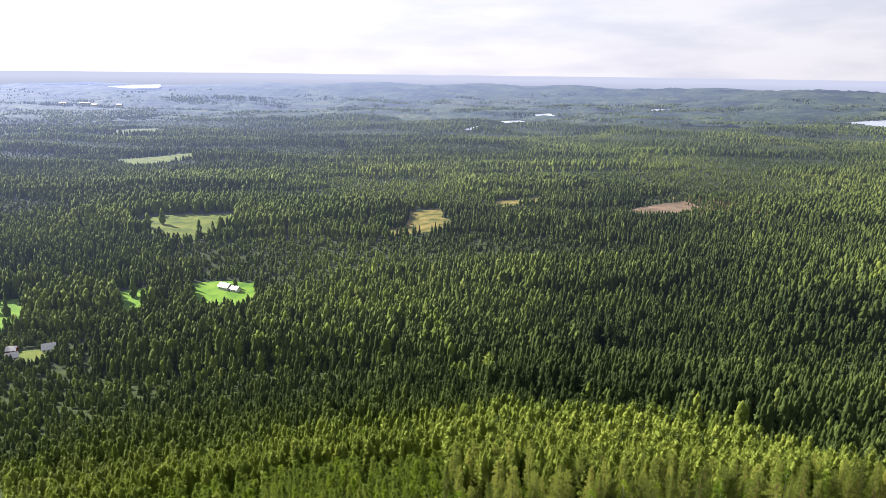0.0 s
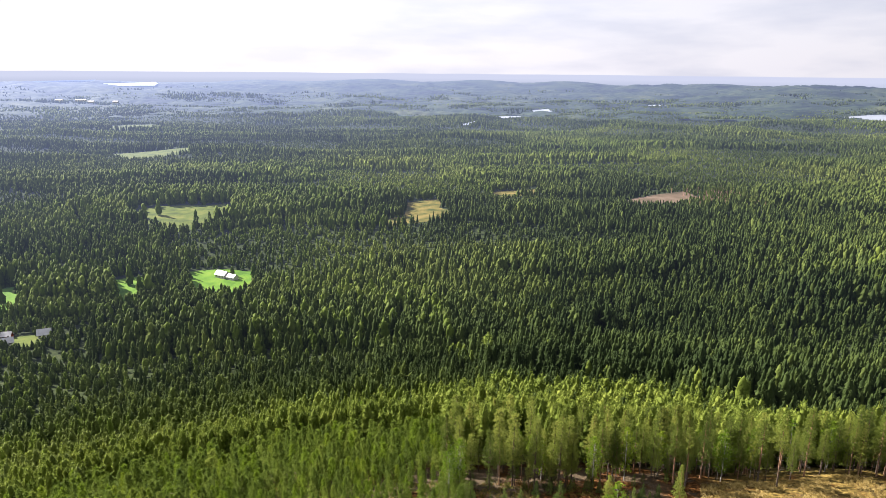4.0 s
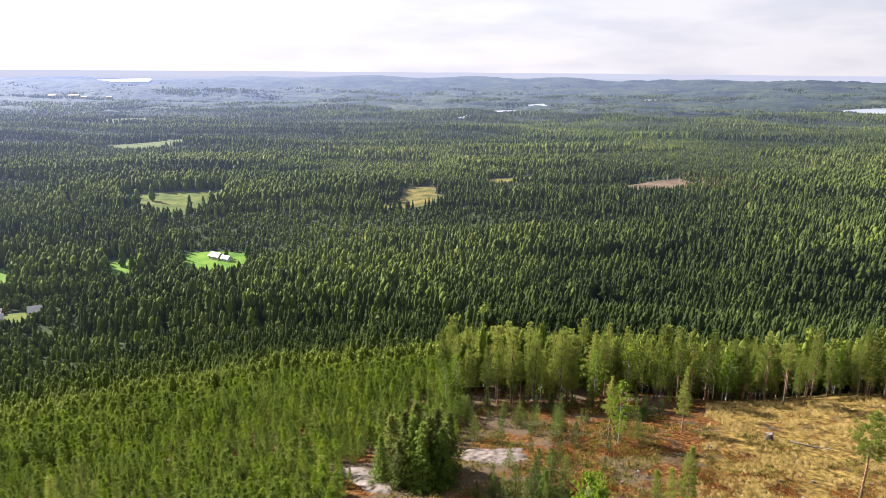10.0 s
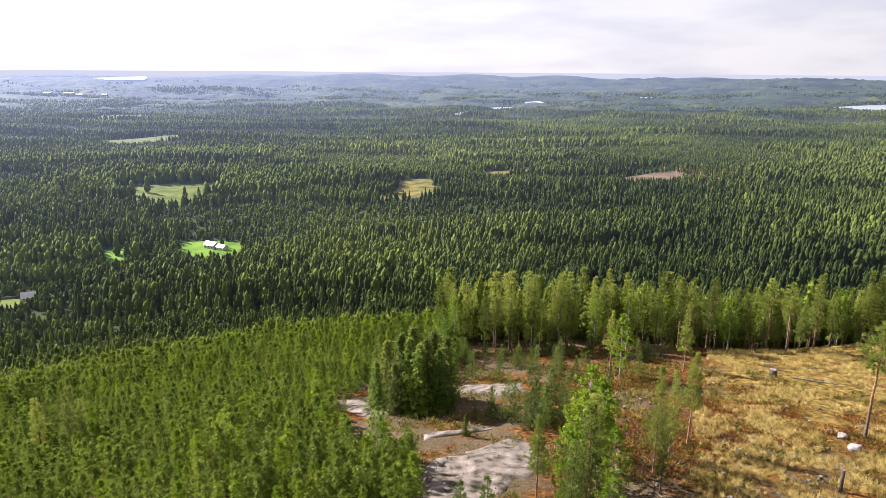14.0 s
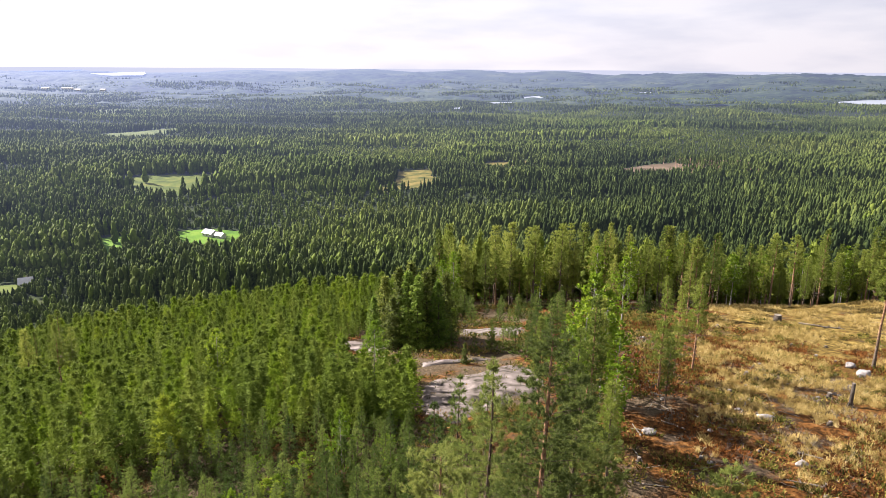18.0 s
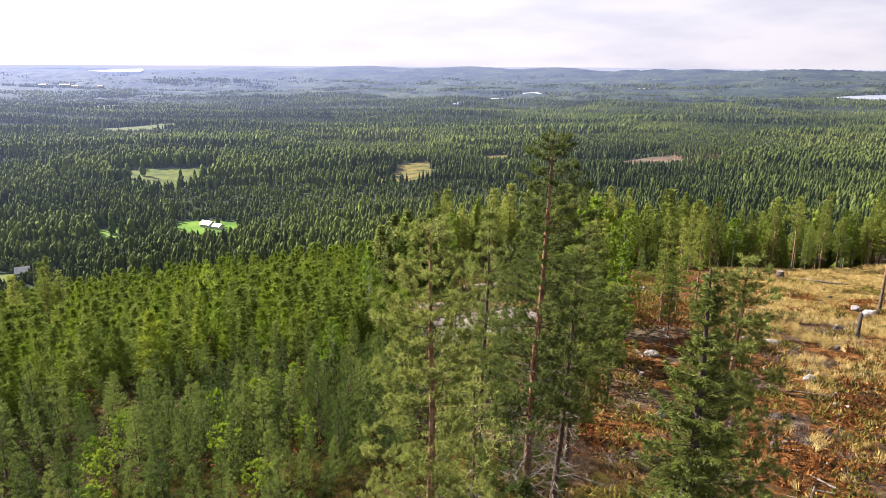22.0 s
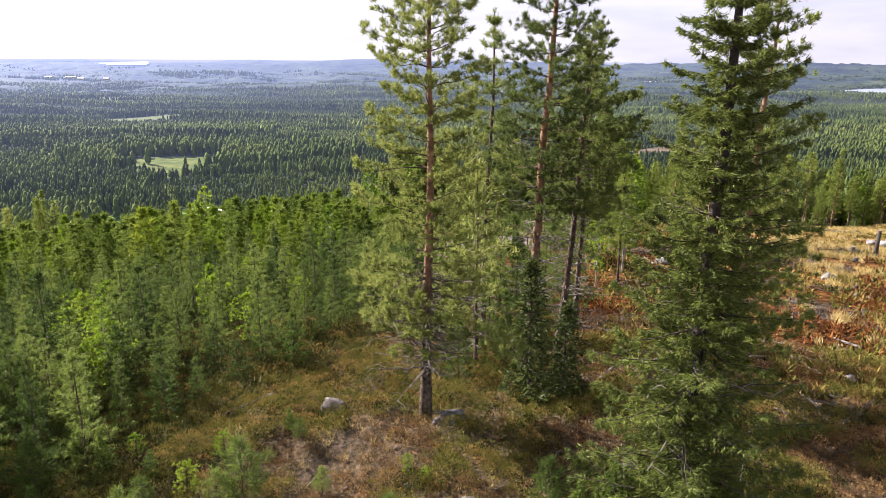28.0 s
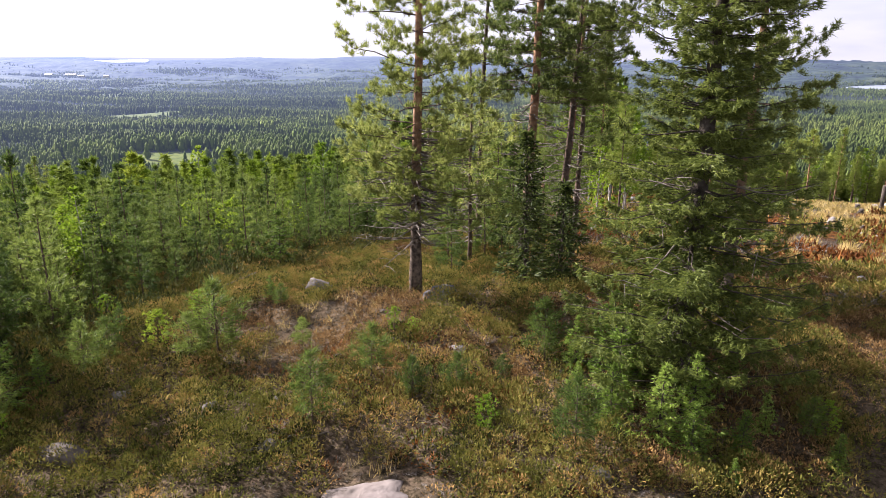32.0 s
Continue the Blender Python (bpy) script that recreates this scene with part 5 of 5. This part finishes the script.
cushions("rusty_shrubs", "red_shrubs", x[ok], y[ok], 34, 0.25, 0.2, 0.09, 0.032, "rust-coloured low shrubs")
x, y = wedge(9000, 6.5, 19, -36, 36)
ok = off_rock(x, y) & ((off_trail(x, y) < 0.7) | (np.hypot(x - 0.2, y - 8.3) < 1.5) | (lattice(x, y, 1.3, 81) * 0.55 + lattice(x, y, 4, 82) * 0.45 < 0.33))
blades_on("forest_litter", "dead_twigs", x[ok], y[ok], 16, 0.07, 0.010, "brown litter of needles, bark and twigs on bare soil", 2.5)
x, y = wedge(2600, 7, 30, -34, 36)
ok = off_rock(x, y) & ((lattice(x, y, 2.2, 88) > 0.68) | (off_trail(x, y) < 0.6))
blades_on("pale_grass", "dry_grass", x[ok], y[ok], 12, 0.26, 0.012, "thin straw-coloured grass in the heather", 0.5)
x, y = wedge(21000, 27, 150, 15, 38)
ok = (lattice(x, y, 2.6, 85) * 0.6 + lattice(x, y, 9, 86) * 0.5 > 0.56) & (x > 0.40 * y + 3 * lattice(x, y, 8, 92)) & (np.hypot(x, y) < edge(x, y)) & (rng.uniform(0, 1, len(x)) < np.interp(np.hypot(x, y), (32, 78), (0.14, 1.0)))
blades_on("dry_grass", "dry_grass", x[ok], y[ok], 38, 0.5, 0.04, "straw-yellow dry grass tufts over the felled ground", 0.5)
x, y = wedge(6000, 22, 110, 11, 38)
ok = lattice(x, y, 3.5, 90) > 0.5
cushions("felled_shrubs", "heather", x[ok], y[ok], 12, 0.45, 0.25, 0.3, 0.12, "brown-green shrubs on the felled ground")
x, y = wedge(6500, 22, 100, 10, 38)
ok = lattice(x, y, 4.5, 91) > 0.55
cushions("rusty_shrubs", "red_shrubs", x[ok], y[ok], 12, 0.45, 0.25, 0.3, 0.12, "rust-coloured shrubs on the felled ground")
# reaches out before the thicket, where its dark colour also stands in for shade
x, y = wedge(6200, 12, 62, -39, -2)
ok = off_rock(x, y) & (np.hypot(x, y) > np.interp(np.degrees(np.arctan2(x, y)), (-40, -31, -25, -17, -10, -4), (13.5, 15.0, 17.0, 20.5, 24.0, 27.0)) - 3.5 * lattice(x, y, 5, 96))
cushions("undergrowth", "undergrowth", x[ok], y[ok], 30, 0.45, 0.55, 0.16, 0.05, "dark twiggy undergrowth between young pines")
x, y = wedge(1800, 20, 75, 10, 36)
ok = lattice(x, y, 4.0, 93) > 0.56
blades_on("felling_twigs", "dead_twigs", x[ok], y[ok], 26, 0.55, 0.022, "grey heaps of twigs left from felling", 1.6)
x, y = wedge(2200, 40, 118, -6, 24)
ok = ~off_rock(x, y)
cushions("heather", "heather", x[ok], y[ok], 12, 0.4, 0.2, 0.25, 0.1, "heather in the cracks of bare rock")
x, y = wedge(6000, 40, 118, -6, 24)
ok = off_rock(x, y) & (lattice(x, y, 3, 87) > 0.42) & (x < 0.36 * y)
cushions("heather", "heather", x[ok], y[ok], 12, 0.5, 0.35, 0.35, 0.14, "brown-green heather between bare rocks")


# ---- buildings ----
def house(x, y, turn, wide, deep, wall, roof, walls, roofs, label, windows=3, z=None):
    ob = thing("house", pose(x, y, float(height(x, y)) + 0.5 if z is None else z, 0, 0, turn), label, "house", "houses in the valley")
    bm = bmesh.new()
    w, d = wide / 2, deep / 2
    low = [bm.verts.new(p) for p in ((-w, -d, -1.5), (w, -d, -1.5), (w, d, -1.5), (-w, d, -1.5))]
    high = [bm.verts.new(p) for p in ((-w, -d, wall), (w, -d, wall), (w, d, wall), (-w, d, wall))]
    g0, g1 = bm.verts.new((-w, 0, wall + roof)), bm.verts.new((w, 0, wall + roof))
    for q in ((0, 1), (2, 3)):
        bm.faces.new((low[q[0]], low[q[1]], high[q[1]], high[q[0]]))
    bm.faces.new((low[1], low[2], high[2], g1, high[1]))
    bm.faces.new((low[3], low[0], high[0], g0, high[3]))
    me = bpy.data.meshes.new("wall")
    bm.to_mesh(me)
    bm.free()
    me.materials.append(M[walls])
    wl_ = new("wall", me)
    wl_.parent = ob
    over, thick = 0.6, 0.25
    for sgn in (-1, 1):
        slope = roof / d
        e = np.array([[-w - over, 0, wall + roof + 0.1], [w + over, 0, wall + roof + 0.1], [w + over, sgn * (d + over), wall - slope * over + 0.1], [-w - over, sgn * (d + over), wall - slope * over + 0.1]])
        v = np.concatenate([e, e + [0, 0, thick]])
        f = [[0, 1, 2], [0, 2, 3], [4, 6, 5], [4, 7, 6], [0, 4, 5], [0, 5, 1], [1, 5, 6], [1, 6, 2], [2, 6, 7], [2, 7, 3], [3, 7, 4], [3, 4, 0]]
        slab = part("roof_slope", (v, np.array(f)), M[roofs], ob)
    for sgn in (-1, 1):
        for k in range(windows):
            cx = -w + wide * (k + 0.5) / windows
            e = np.array([[cx - 0.6, sgn * (d + 0.03), 0.9], [cx + 0.6, sgn * (d + 0.03), 0.9], [cx + 0.6, sgn * (d + 0.03), 2.2], [cx - 0.6, sgn * (d + 0.03), 2.2]])
            v = np.concatenate([e, e + [0, -sgn * 0.08, 0]])
            f = [[0, 1, 2], [0, 2, 3], [4, 6, 5], [4, 7, 6], [0, 4, 5], [0, 5, 1], [1, 5, 6], [1, 6, 2], [2, 6, 7], [2, 7, 3], [3, 7, 4], [3, 4, 0]]
            pane = (v, np.array(f))
            mid = v.mean(0)
            casing = (mid + (v - mid) * [1.2, 0.8, 1.2] - [0, sgn * 0.01, 0], np.array(f))
            part("pane", pane, M["dark_glass"], part("window", casing, M["white_wall"], ob))
    part("chimney", tube(np.array([[w * 0.3, d * 0.2, wall], [w * 0.3, d * 0.2, wall + roof + 1.0]]), [0.45, 0.45], 4), M["granite"], slab)
    return ob


house(-206, 594, -28, 11, 8, 3.0, 2.6, "white_wall", "pale_roof", "farmhouse with pale metal roof in a green meadow")
house(-195, 588, -28, 8, 6, 2.4, 2.0, "white_wall", "pale_roof", "white-roofed outbuilding beside a farmhouse", 2)
house(-280, 440, 25, 8, 6, 2.6, 3.0, "white_wall", "pale_roof", "white house among garden trees")
house(-296, 424, 35, 7, 5, 2.4, 2.6, "white_wall", "pale_roof", "pale-roofed shed among trees", 2)
house(-305, 438, 10, 6, 5, 2.4, 2.2, "red_wall", "pale_roof", "small red house with pale roof", 2)
house(-362, 912, 12, 22, 9, 3.0, 3.0, "red_wall", "pale_roof", "long farm building at the pasture's edge", 5)
house(-330, 918, -15, 12, 8, 3.0, 3.0, "red_wall", "grey_roof", "red farmhouse under trees by a pasture")
house(-300, 905, 5, 10, 7, 2.6, 2.4, "white_wall", "grey_roof", "grey-roofed shed by a pasture", 2)
for x, y, w in ((-1720, 3050, 30), (-1640, 3080, 44), (-1575, 3040, 26), (-1480, 3070, 22)):
    house(x, y, 8, w, 14, 6, 4, "white_wall", "pale_roof", "long white village building far off in the forest", 5, float(height(x, y)) + 7)
